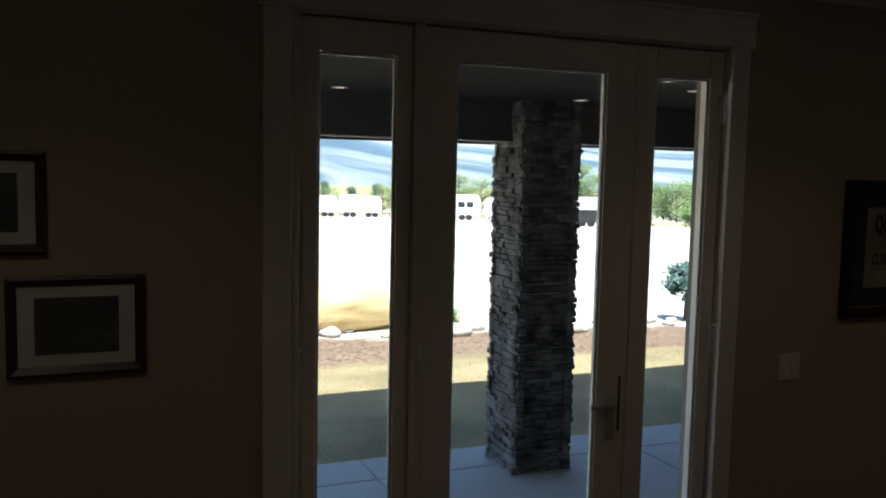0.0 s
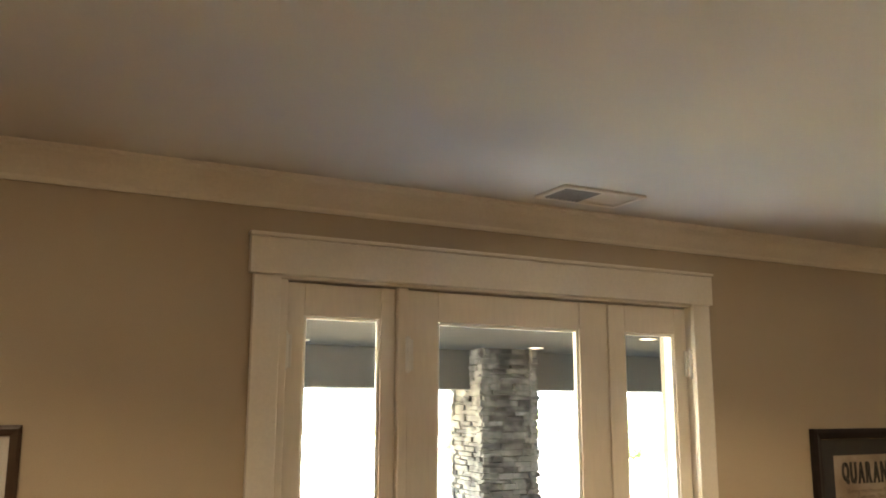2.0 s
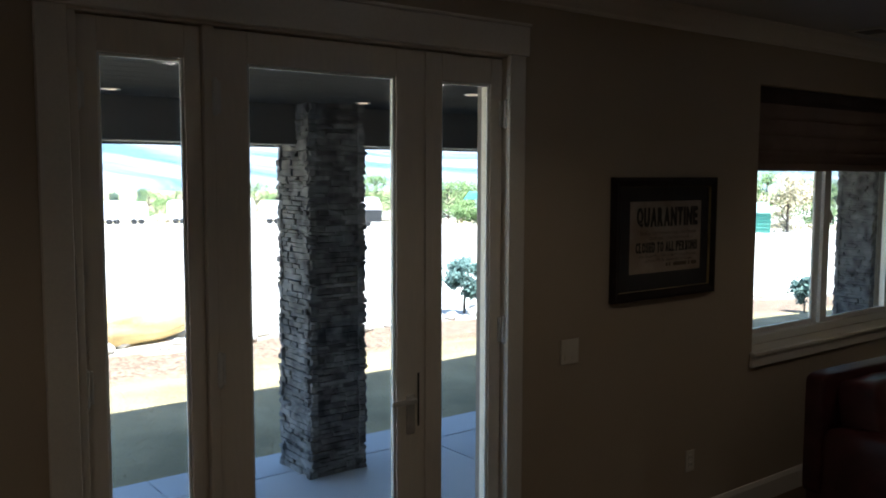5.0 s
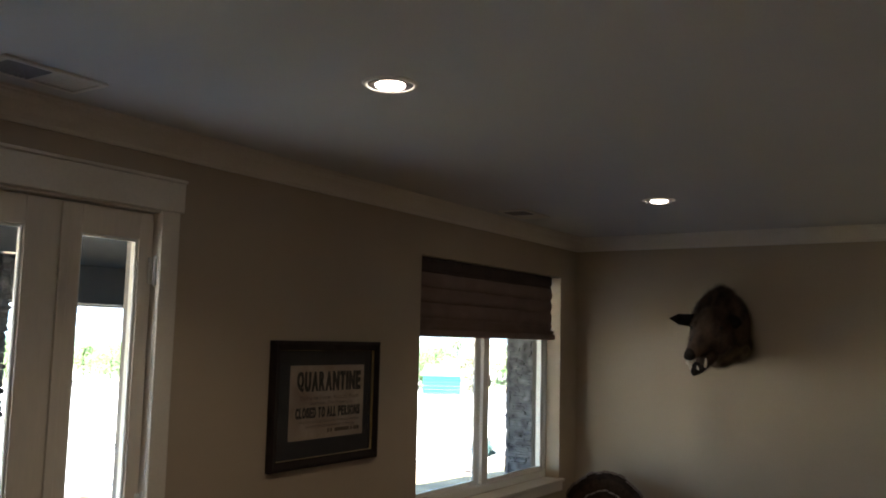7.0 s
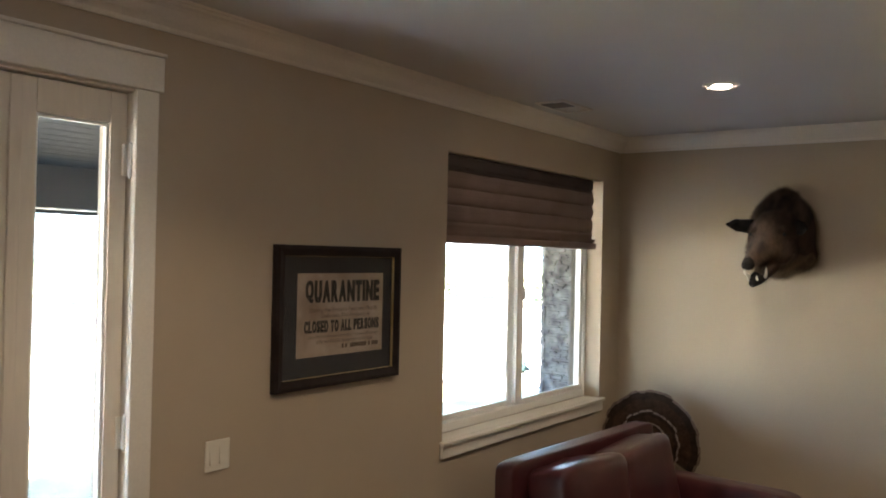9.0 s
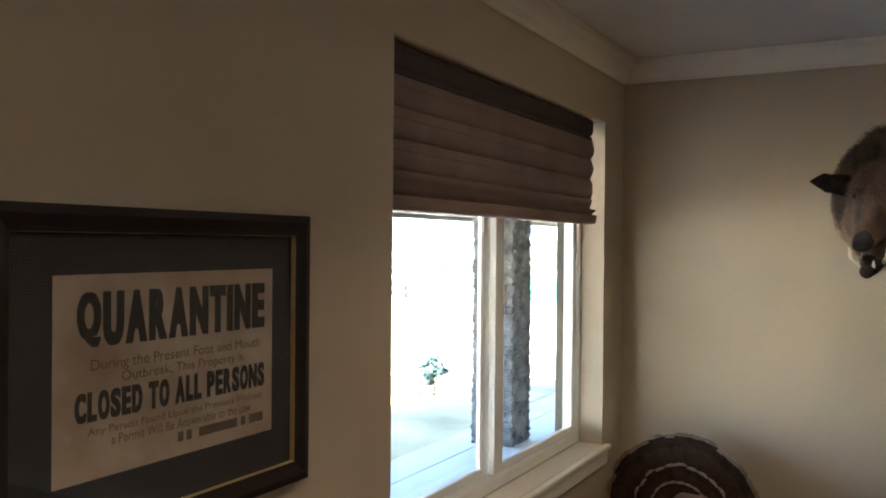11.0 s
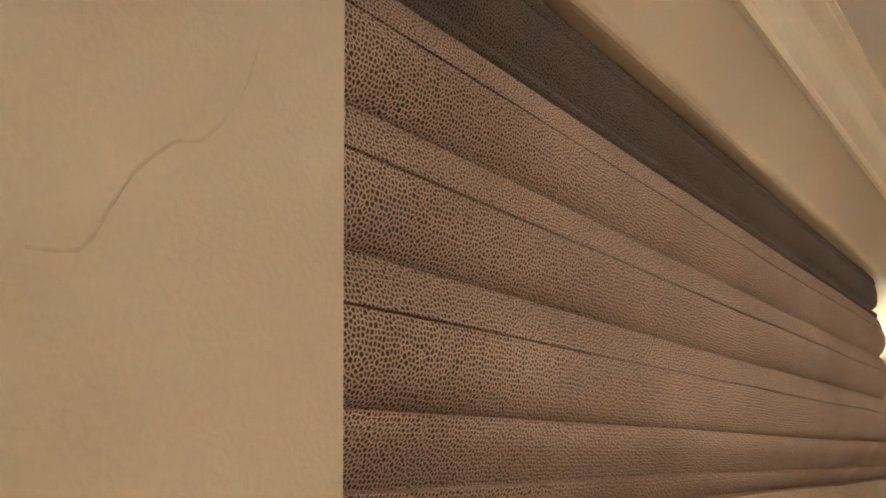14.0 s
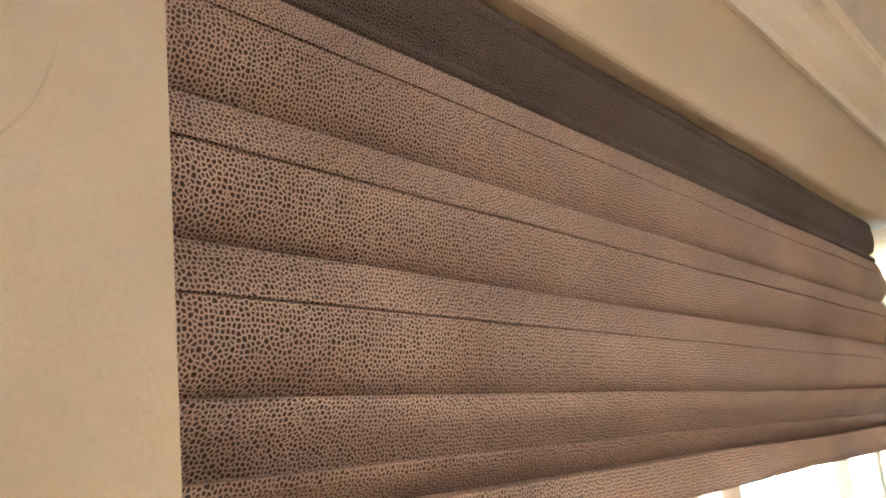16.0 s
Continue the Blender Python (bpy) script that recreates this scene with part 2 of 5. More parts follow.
def shade_material(name, dark, light):
    """Pebbled brown roman shade fabric: pale ridges round dark pits about 4 mm apart."""
    m, n, l, p = mat(name, 0.7, 0.0, 0.15)
    co = n.new("ShaderNodeTexCoord").outputs["UV"]
    wob = n.new("ShaderNodeTexNoise")
    wob.inputs["Scale"].default_value = 60
    l.new(co, wob.inputs[0])
    add = n.new("ShaderNodeMix")
    add.data_type, add.blend_type = "RGBA", "LINEAR_LIGHT"
    add.inputs[0].default_value = 0.0007
    l.new(co, add.inputs[6]), l.new(wob.outputs["Color"], add.inputs[7])
    v = n.new("ShaderNodeTexVoronoi")
    v.voronoi_dimensions = "2D"
    v.feature = "DISTANCE_TO_EDGE"
    v.inputs["Scale"].default_value = 285
    v.inputs["Randomness"].default_value = 0.8
    l.new(add.outputs[2], v.inputs["Vector"])
    cr = n.new("ShaderNodeValToRGB")
    e = cr.color_ramp.elements
    e[0].position, e[0].color = 0.06, (*light, 1)
    e[1].position, e[1].color = 0.26, (*dark, 1)
    l.new(v.outputs["Distance"], cr.inputs[0])
    big = n.new("ShaderNodeTexNoise")
    big.inputs["Scale"].default_value, big.inputs["Detail"].default_value = 5, 4
    l.new(co, big.inputs[0])
    mr = n.new("ShaderNodeMapRange")
    mr.inputs[1].default_value, mr.inputs[2].default_value, mr.inputs[3].default_value, mr.inputs[4].default_value = 0.3, 0.7, 0.82, 1.15
    l.new(big.outputs[0], mr.inputs[0])
    mx = n.new("ShaderNodeMix")
    mx.data_type, mx.blend_type = "RGBA", "MULTIPLY"
    mx.inputs[0].default_value = 1
    l.new(cr.outputs[0], mx.inputs[6]), l.new(mr.outputs[0], mx.inputs[7])
    l.new(mx.outputs[2], p.inputs["Base Color"])
    bp = n.new("ShaderNodeBump")
    bp.inputs["Strength"].default_value, bp.inputs["Distance"].default_value = 0.8, 0.0014
    bp.invert = True
    l.new(v.outputs["Distance"], bp.inputs["Height"]), l.new(bp.outputs[0], p.inputs["Normal"])
    return m


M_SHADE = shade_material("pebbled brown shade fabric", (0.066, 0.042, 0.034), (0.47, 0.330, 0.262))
# same pebbled pattern in darker, greyer colours for the valance
M_VALANCE = shade_material("darker grey brown copy of shade fabric", (0.036, 0.027, 0.023), (0.135, 0.101, 0.083))


def ground_material():
    """Lawn by the patio, a mulch bed, then a pale gravel lot; dry meadow far off. Bands follow the yard's real layout."""
    m, n, l, p = mat("yard soil lawn and gravel", 0.92, 0, 0.2)
    pos = n.new("ShaderNodeNewGeometry").outputs["Position"]
    sep = n.new("ShaderNodeSeparateXYZ")
    l.new(pos, sep.inputs[0])
    nz = n.new("ShaderNodeTexNoise")
    nz.inputs["Scale"].default_value, nz.inputs["Detail"].default_value = 1.1, 5
    l.new(pos, nz.inputs[0])
    off = n.new("ShaderNodeMath")
    off.operation, off.inputs[1].default_value, off.inputs[2].default_value = "MULTIPLY_ADD", 1.3, -0.65
    l.new(nz.outputs[0], off.inputs[0])
    skew = n.new("ShaderNodeMath")
    skew.operation, skew.inputs[1].default_value = "MULTIPLY_ADD", 0.07
    l.new(sep.outputs["X"], skew.inputs[0]), l.new(sep.outputs["Y"], skew.inputs[2])
    yy = n.new("ShaderNodeMath")
    l.new(skew.outputs[0], yy.inputs[0]), l.new(off.outputs[0], yy.inputs[1])
    fine = n.new("ShaderNodeTexNoise")
    fine.inputs["Scale"].default_value, fine.inputs["Detail"].default_value = 22, 8
    l.new(pos, fine.inputs[0])

    def two(a, b, src=fine):
        r = n.new("ShaderNodeValToRGB")
        r.color_ramp.elements[0].position, r.color_ramp.elements[1].position = 0.35, 0.65
        r.color_ramp.elements[0].color, r.color_ramp.elements[1].color = (*a, 1), (*b, 1)
        l.new(src.outputs[0], r.inputs[0])
        return r.outputs[0]

    def over(base, top, at, soft):
        mr = n.new("ShaderNodeMapRange")
        mr.inputs[1].default_value, mr.inputs[2].default_value = at - soft, at + soft
        l.new(yy.outputs[0], mr.inputs[0])
        mx = n.new("ShaderNodeMix")
        mx.data_type = "RGBA"
        l.new(mr.outputs[0], mx.inputs[0]), l.new(base, mx.inputs[6]), l.new(top, mx.inputs[7])
        return mx.outputs[2]
    lawn = two((0.22, 0.185, 0.095), (0.38, 0.31, 0.165), nz)
    mulch = two((0.105, 0.068, 0.044), (0.30, 0.215, 0.145))
    gravel = two((0.46, 0.42, 0.35), (0.60, 0.56, 0.48))
    far = two((0.24, 0.22, 0.10), (0.42, 0.36, 0.20), nz)
    c = over(over(over(lawn, mulch, 5.95, 0.12), gravel, 7.4, 0.15), far, 155, 8)
    l.new(c, p.inputs["Base Color"])
    bp = n.new("ShaderNodeBump")
    bp.inputs["Strength"].default_value, bp.inputs["Distance"].default_value = 0.6, 0.03
    l.new(fine.outputs[0], bp.inputs["Height"]), l.new(bp.outputs[0], p.inputs["Normal"])
    return m


M_GROUND = ground_material()
# the blue of the distant haze is mixed into the slope colours
M_MOUNT = surface("mountain slope with blue haze in its colour", (0.095, 0.145, 0.180), (0.29, 0.32, 0.33), 0.011, 0.07, 0.0, 1.0, spec=0.0, fine_col=0.2, stretch=(1.7, 0.02, 1.0), mixw=0.5)

# ---------------------------------------------------------------- mesh helpers


def mesh_of(bm, name, materials, smooth=False):
    me = bpy.data.meshes.new(name)
    bmesh.ops.recalc_face_normals(bm, faces=bm.faces)
    bm.to_mesh(me)
    bm.free()
    for m in materials if isinstance(materials, (list, tuple)) else [materials]:
        me.materials.append(m)
    if smooth:
        me.shade_smooth()
    return me


def part(name, bm, material, parent=None, label="", smooth=False):
    ob = new(name, mesh_of(bm, name, material, smooth))
    if parent is not None:
        ob.parent = parent
    if label:
        tagged(ob, label)
    return ob


def thing(name, label, category, at=(0, 0, 0), group="", kind=""):
    ob = new(name)
    ob.location = at
    ob.empty_display_size = 0.1
    return tagged(ob, label, category, group, kind)


def add_box(bm, x0, x1, y0, y1, z0, z1, bevel=0.0, seg=1, mi=0):
    r = bmesh.ops.create_cube(bm, size=1.0)
    vs = r["verts"]
    for v in vs:
        v.co = Vector((x0 + (v.co.x + 0.5) * (x1 - x0), y0 + (v.co.y + 0.5) * (y1 - y0), z0 + (v.co.z + 0.5) * (z1 - z0)))
    fs = {f for v in vs for f in v.link_faces}
    for f in fs:
        f.material_index = mi
    if bevel:
        es = list({e for v in vs for e in v.link_edges})
        bmesh.ops.bevel(bm, geom=es, offset=bevel, segments=seg, affect="EDGES", profile=0.5)
    return bm


def box(x0, x1, y0, y1, z0, z1, bevel=0.0, seg=1):
    return add_box(bmesh.new(), x0, x1, y0, y1, z0, z1, bevel, seg)


def prism(profile, axis, a, b, bm=None, mi=0):
    """A closed profile swept along an axis from a to b. Profile pairs are the two other axes in xyz order."""
    bm = bm or bmesh.new()
    rings = []
    for t in (a, b):
        ring = []
        for u, v in profile:
            co = {"x": (t, u, v), "y": (u, t, v), "z": (u, v, t)}[axis]
            ring.append(bm.verts.new(co))
        rings.append(ring)
    k = len(profile)
    for i in range(k):
        j = (i + 1) % k
        bm.faces.new((rings[0][i], rings[0][j], rings[1][j], rings[1][i])).material_index = mi
    bm.faces.new(rings[0][::-1]).material_index = mi
    bm.faces.new(rings[1]).material_index = mi
    return bm


def add_lathe(bm, profile, centre, axis="z", seg=24, mi=0):
    """Rings of (radius, height) about an axis through centre."""
    c = Vector(centre)
    rings = []
    for r, h in profile:
        ring = []
        for i in range(seg):
            a = 2 * math.pi * i / seg
            p = {"z": (r * math.cos(a), r * math.sin(a), h), "y": (r * math.cos(a), h, r * math.sin(a)), "x": (h, r * math.cos(a), r * math.sin(a))}[axis]
            ring.append(bm.verts.new(c + Vector(p)))
        rings.append(ring)
    for p, q in zip(rings, rings[1:]):
        for i in range(seg):
            j = (i + 1) % seg
            bm.faces.new((p[i], p[j], q[j], q[i])).material_index = mi
    for ring in (rings[0], rings[-1]):
        bm.faces.new(ring).material_index = mi
    return bm


def add_super(bm, centre, radii, e=1.0, nu=24, nv=14, mi=0, rot=None, warp=0.0, seed=0.0):
    """A superellipsoid: e=1 an ellipsoid, small e a rounded block."""
    def sp(v, k):
        return math.copysign(abs(v) ** k, v)
    c = Vector(centre)
    rows = []
    for j in range(1, nv):
        ph = -math.pi / 2 + math.pi * j / nv
        row = []
        for i in range(nu):
            th = 2 * math.pi * i / nu
            d = Vector((sp(math.cos(ph), e) * sp(math.cos(th), e), sp(math.cos(ph), e) * sp(math.sin(th), e), sp(math.sin(ph), e)))
            if warp:
                d *= 1 + warp * noise.noise(d * 2.3 + Vector((seed, seed, seed)))
            p = Vector((d.x * radii[0], d.y * radii[1], d.z * radii[2]))
            row.append(bm.verts.new(c + (rot @ p if rot else p)))
        rows.append(row)
    for p, q in zip(rows, rows[1:]):
        for i in range(nu):
            k = (i + 1) % nu
            bm.faces.new((p[i], p[k], q[k], q[i])).material_index = mi
    for row, s in ((rows[0], -1), (rows[-1], 1)):
        tip = Vector((0, 0, s * radii[2]))
        v = bm.verts.new(c + (rot @ tip if rot else tip))
        for i in range(nu):
            bm.faces.new((row[i], row[(i + 1) % nu], v)).material_index = mi
    return bm


def add_tube(bm, points, radii, seg=10, mi=0):
    rings = []
    for k, (p, r) in enumerate(zip(points, radii)):
        p = Vector(p)
        a, b = Vector(points[max(k - 1, 0)]), Vector(points[min(k + 1, len(points) - 1)])
        d = (b - a).normalized()
        u = d.orthogonal().normalized()
        if rings:
            u = (last - d * last.dot(d)).normalized()
        last = u
        w = d.cross(u)
        rings.append([bm.verts.new(p + r * (math.cos(2 * math.pi * i / seg) * u + math.sin(2 * math.pi * i / seg) * w)) for i in range(seg)])
    for p, q in zip(rings, rings[1:]):
        for i in range(seg):
            j = (i + 1) % seg
            bm.faces.new((p[i], p[j], q[j], q[i])).material_index = mi
    bm.faces.new(rings[0][::-1]).material_index = mi
    bm.faces.new(rings[-1]).material_index = mi
    return bm


def structure(name, bm, material, label="", smooth=False):
    return tagged(part(name, bm, material, None, label, smooth), kind="structure")


# ---------------------------------------------------------------- the room
XL, XR, YB, CEIL = -3.2, 6.417, -6.2, 2.735
WT = 0.17                      # thickness of the outer wall
DOOR = (0.607, 2.372, 2.42)    # the opening for the patio doors: left, right, top
WIN = (4.241, 6.122, 0.90, 2.405)


def wall_north():
    bm = bmesh.new()
    xs = [XL - 0.15, DOOR[0], DOOR[1], WIN[0], WIN[1], XR + 0.15]
    add_box(bm, xs[0], xs[1], 0, WT, -0.2, CEIL + 0.3)
    add_box(bm, xs[1], xs[2], 0, WT, DOOR[2], CEIL + 0.3)
    add_box(bm, xs[2], xs[3], 0, WT, -0.2, CEIL + 0.3)
    add_box(bm, xs[3], xs[4], 0, WT, -0.2, WIN[2])
    add_box(bm, xs[3], xs[4], 0, WT, WIN[3], CEIL + 0.3)
    add_box(bm, xs[4], xs[5], 0, WT, -0.2, CEIL + 0.3)
    bmesh.ops.remove_doubles(bm, verts=bm.verts, dist=0.0005)
    # rounded plaster corners round the window recess
    es = [e for e in bm.edges if all(abs(v.co.y) < 1e-4 for v in e.verts) and (
        (all(abs(v.co.x - WIN[0]) < 1e-4 for v in e.verts) or all(abs(v.co.x - WIN[1]) < 1e-4 for v in e.verts)) and
        all(WIN[2] - 1e-3 <= v.co.z <= WIN[3] + 1e-3 for v in e.verts) or
        all(abs(v.co.z - WIN[3]) < 1e-4 and WIN[0] - 1e-3 <= v.co.x <= WIN[1] + 1e-3 for v in e.verts))]
    bmesh.ops.bevel(bm, geom=es, offset=0.012, segments=4, affect="EDGES", profile=0.5)
    return structure("wall_north", bm, M_WALL, "olive tan painted wall with door and window openings")


wall_north()
structure("wall_east", box(XR, XR + 0.15, YB - 0.15, 0, -0.2, CEIL + 0.3), M_WALL, "olive tan painted end wall")
structure("wall_west", box(XL - 0.15, XL, YB - 0.15, 0, -0.2, CEIL + 0.3), M_WALL, "olive tan painted wall")
structure("wall_south", box(XL, XR, YB - 0.15, YB, -0.2, CEIL + 0.3), M_WALL, "olive tan painted wall")
structure("floor", box(XL, XR, YB, 0, -0.2, 0), M_FLOOR, "brown wooden floor")
structure("ceiling", box(XL, XR, YB, 0, CEIL, CEIL + 0.15), M_CEIL, "flat off-white painted ceiling")

CROWN = [(0, 0), (0, -0.104), (0.010, -0.104), (0.014, -0.096), (0.014, -0.088), (0.022, -0.080), (0.034, -0.068), (0.044, -0.052), (0.052, -0.036), (0.064, -0.026), (0.078, -0.020), (0.080, -0.012), (0.088, -0.010), (0.088, 0)]
structure("crown_moulding_north", prism([(-d, CEIL + h) for d, h in CROWN], "x", XL, XR - 0.0), M_TRIM, "cream painted crown moulding")
structure("crown_moulding_east", prism([(XR - d, CEIL + h) for d, h in CROWN], "y", YB, -0.0005), M_TRIM, "cream painted crown moulding")
BASE = [(0, 0), (0.015, 0), (0.015, 0.105), (0.011, 0.118), (0.007, 0.13), (0, 0.132)]
structure("baseboard_west_part", prism([(-d, h) for d, h in BASE], "x", XL, 0.512), M_TRIM, "cream painted baseboard")
structure("baseboard_north", prism([(-d, h) for d, h in BASE], "x", 2.458, XR), M_TRIM, "cream painted baseboard")
structure("baseboard_east", prism([(XR - d, h) for d, h in BASE], "y", YB, -0.016), M_TRIM, "cream painted baseboard")

# door casing
structure("trim_door_left", box(0.512, 0.604, -0.02, 0, 0, 2.408, 0.003), M_TRIM, "cream painted door casing")
structure("trim_door_right", box(2.368, 2.458, -0.02, 0, 0, 2.408, 0.003), M_TRIM, "cream painted door casing")
structure("trim_door_head", add_box(box(0.497, 2.474, -0.026, 0, 2.409, 2.53, 0.003), 0.493, 2.480, -0.032, 0, 2.531, 2.545, 0.003), M_TRIM, "broad cream painted head casing")


def door_frame():
    top = thing("door_frame", "cream painted frame of the patio doors", "door frame", kind="structure")
    part("jamb", box(0.6075, 0.633, 0.0, WT, 0, 2.398, 0.002), M_DOOR, top)
    part("jamb", box(2.3695, 2.3715, 0.0, WT, 0, 2.398), M_DOOR, top)
    part("head_jamb", box(0.6075, 2.3715, 0.0, WT, 2.399, 2.4195, 0.002), M_DOOR, top)
    part("mullion_post", box(1.036, 1.074, 0.012, WT, 0, 2.3985, 0.003), M_DOOR, top)
    # added strips that stop light leaking past the leaves and darken the gaps
    for xa, xb in ((0.6335, 0.652), (1.021, 1.0355), (1.0745, 1.092), (2.352, 2.369)):
        part("door_stop", box(xa, xb, 0.0775, 0.10, 0.02, 2.398, 0.001), M_DARK, top, "dark strip closing the door gap")
    part("door_stop", box(0.653, 2.3515, 0.0777, 0.0995, 2.376, 2.398, 0.001), M_DARK, top, "dark strip closing the door gap")
    part("threshold", box(0.634, 2.369, 0.01, WT + 0.03, 0, 0.018, 0.004), M_NICKEL, top, "metal threshold")
    return top


door_frame()


def door_leaf(name, x0, x1, g0, g1, label, hinge_left, handle=False, astragal=False):
    """A glazed leaf: stiles, rails, beads and pane. g0, g1: the glass opening."""
    z0, z1, gb, gt = 0.021, 2.394, 0.29, 2.285
    y0, y1 = 0.03, 0.075
    top = thing(name, label, "glazed door", kind="structure")
    part("stile", box(x0, g0, y0, y1, z0, z1, 0.002), M_DOOR, top)
    part("stile", box(g1, x1, y0, y1, z0, z1, 0.002), M_DOOR, top)
    part("top_rail", box(g0 + 0.0003, g1 - 0.0003, y0, y1, gt, z1, 0.002), M_DOOR, top)
    part("bottom_rail", box(g0 + 0.0003, g1 - 0.0003, y0, y1, z0, gb, 0.002), M_DOOR, top)
    b = 0.011
    for nm, bx in (("glazing_bead", (g0 + 0.0004, g0 + b, y0 + 0.008, y0 + 0.02, gb + 0.0004, gt - 0.0004)), ("glazing_bead", (g1 - b, g1 - 0.0004, y0 + 0.008, y0 + 0.02, gb + 0.0004, gt - 0.0004)),
                   ("glazing_bead", (g0 + b, g1 - b, y0 + 0.008, y0 + 0.02, gt - b, gt - 0.0004)), ("glazing_bead", (g0 + b, g1 - b, y0 + 0.008, y0 + 0.02, gb + 0.0004, gb + b))):
        part(nm, box(*bx, 0.003), M_SEAL, top)
    pane = part("pane", box(g0 + 0.002, g1 - 0.002, 0.0585, 0.0615, gb + 0.002, gt - 0.002), M_GLASS, top, "clear glass pane")
    pane.visible_shadow = False
    hx = x0 if hinge_left else x1
    for hz in (0.26, 1.235, 2.165):
        bm = add_lathe(bmesh.new(), [(0.004, -0.064), (0.0075, -0.060), (0.0105, -0.054), (0.0105, 0.054), (0.0075, 0.060), (0.004, 0.064)], (hx + (-0.004 if hinge_left else 0.004), 0.012, hz), seg=16)
        add_box(bm, hx - 0.020, hx + 0.020, 0.018, 0.0295, hz - 0.054, hz + 0.054, 0.002)
        part("hinge", bm, M_VINYL, top, "painted hinge")
    if handle:
        hx = 1.885
        bm = add_box(bmesh.new(), hx - 0.02, hx + 0.02, 0.022, 0.0295, 0.858, 1.022, 0.006, 3)
        add_lathe(bm, [(0.014, -0.018), (0.014, 0.005)], (hx, 0.022, 1.0), "y", 14)
        add_box(bm, hx - 0.112, hx + 0.012, -0.012, 0.006, 0.990, 1.010, 0.006, 3)
        add_lathe(bm, [(0.011, -0.006), (0.011, 0.003)], (hx, 0.022, 0.892), "y", 12)
        part("door_handle", bm, M_HANDLE, top, "satin nickel lever handle with back plate")
        # a flat dark strip on the stile draws the dark recess here
        part("recess_strip", box(1.921, 1.930, 0.0275, 0.0298, 0.885, 1.105, 0.0008), M_DARK, top, "thin dark strip for the recess beside the handle")
    if astragal:
        part("astragal", box(x1 - 0.012, x1 + 0.026, 0.020, 0.0295, z0, z1 - 0.004, 0.003), M_DOOR, top)
        # near-black strip stands in for the shade between the two leaves
        part("shadow_gap", box(x1 + 0.0005, x1 + 0.0055, 0.04, 0.07, z0, z1), M_DARK, top)
    return top


door_leaf("door_1", 0.637, 1.033, 0.70, 0.977, "narrow cream glazed side door, closed", True)
door_leaf("door_2", 1.078, 1.966, 1.199, 1.820, "wide cream glazed patio door, closed", True, True, True)
door_leaf("door_3", 1.972, 2.366, 2.043, 2.303, "narrow cream glazed side door, closed", False)


def window():
    top = thing("window_1", "white vinyl sliding window under a brown roman shade", "window", kind="structure")
    x0, x1, z0, z1 = WIN
    ya, yb = 0.112, 0.187
    fr = bmesh.new()
    fw = 0.024
    add_box(fr, x0, x0 + fw, ya, yb, z0 + 0.005, z1, 0.004)
    add_box(fr, x1 - fw, x1, ya, yb, z0 + 0.005, z1, 0.004)
    add_box(fr, x0 + fw, x1 - fw, ya + 0.001, yb, z1 - fw, z1, 0.004)
    add_box(fr, x0 + fw, x1 - fw, ya + 0.001, yb, z0 + 0.005, z0 + 0.055, 0.004)
    add_box(fr, x1 - fw - 0.006, x1 - fw + 0.001, ya + 0.006, ya + 0.011, z0 + 0.056, z1 - fw, 0.001)
    part("window_frame", fr, M_VINYL, top)

    def sash(xa, xb, y0, y1, wl, wr):
        """A sash with stiles wl and wr wide, a stepped glazing bead and its pane."""
        bm = bmesh.new()
        za, zb, w = z0 + 0.056, z1 - fw - 0.001, 0.042
        add_box(bm, xa, xa + wl, y0, y1, za, zb, 0.003)
        add_box(bm, xb - wr, xb, y0, y1, za, zb, 0.003)
        add_box(bm, xa + wl, xb - wr, y0 + 0.001, y1 - 0.001, za, za + w * 0.7, 0.003)
        add_box(bm, xa + wl, xb - wr, y0 + 0.001, y1 - 0.001, zb - w, zb, 0.003)
        s = part("sash", bm, M_VINYL, top)
        mid = (y0 + y1) / 2
        for bx in ((xa + wl, xa + wl + 0.008), (xb - wr - 0.008, xb - wr)):
            part("glazing_bead", box(bx[0], bx[1], y0 + 0.005, mid - 0.003, za + w * 0.7, zb - w, 0.002), M_SEAL, s)
        p = part("pane", box(xa + wl - 0.004, xb - wr + 0.004, mid - 0.002, mid + 0.002, za + w * 0.7 - 0.004, zb - w + 0.004), M_GLASS, s, "clear glass pane")
        p.visible_shadow = False
        return s
    mx = 5.275
    sash(x0 + fw + 0.001, mx - 0.055, 0.160, 0.186, 0.045, 0.062)
    s = sash(mx - 0.078, x1 - fw - 0.001, 0.127, 0.153, 0.078, 0.022)
    bm = add_box(bmesh.new(), mx - 0.018, mx - 0.001, 0.116, 0.1265, 1.60, 1.68, 0.003, 2)
    add_box(bm, mx - 0.016, mx - 0.006, 0.108, 0.115, 1.615, 1.655, 0.002, 2)
    part("latch", bm, M_VINYL, s, "white sash latch")
    part("window_sill", box(x0 - 0.025, x1 + 0.035, -0.034, 0.0, z0 - 0.018, z0 + 0.003, 0.005, 2), M_TRIM, top, "cream painted stool")
    part("window_sill", box(x0 + 0.001, x1 - 0.001, 0.0005, 0.1115, z0 + 0.0005, z0 + 0.0034), M_TRIM, top)
    part("apron", box(x0 - 0.02, x1 + 0.03, -0.018, 0, z0 - 0.085, z0 - 0.0185, 0.003), M_TRIM, top, "cream painted apron under the sill")
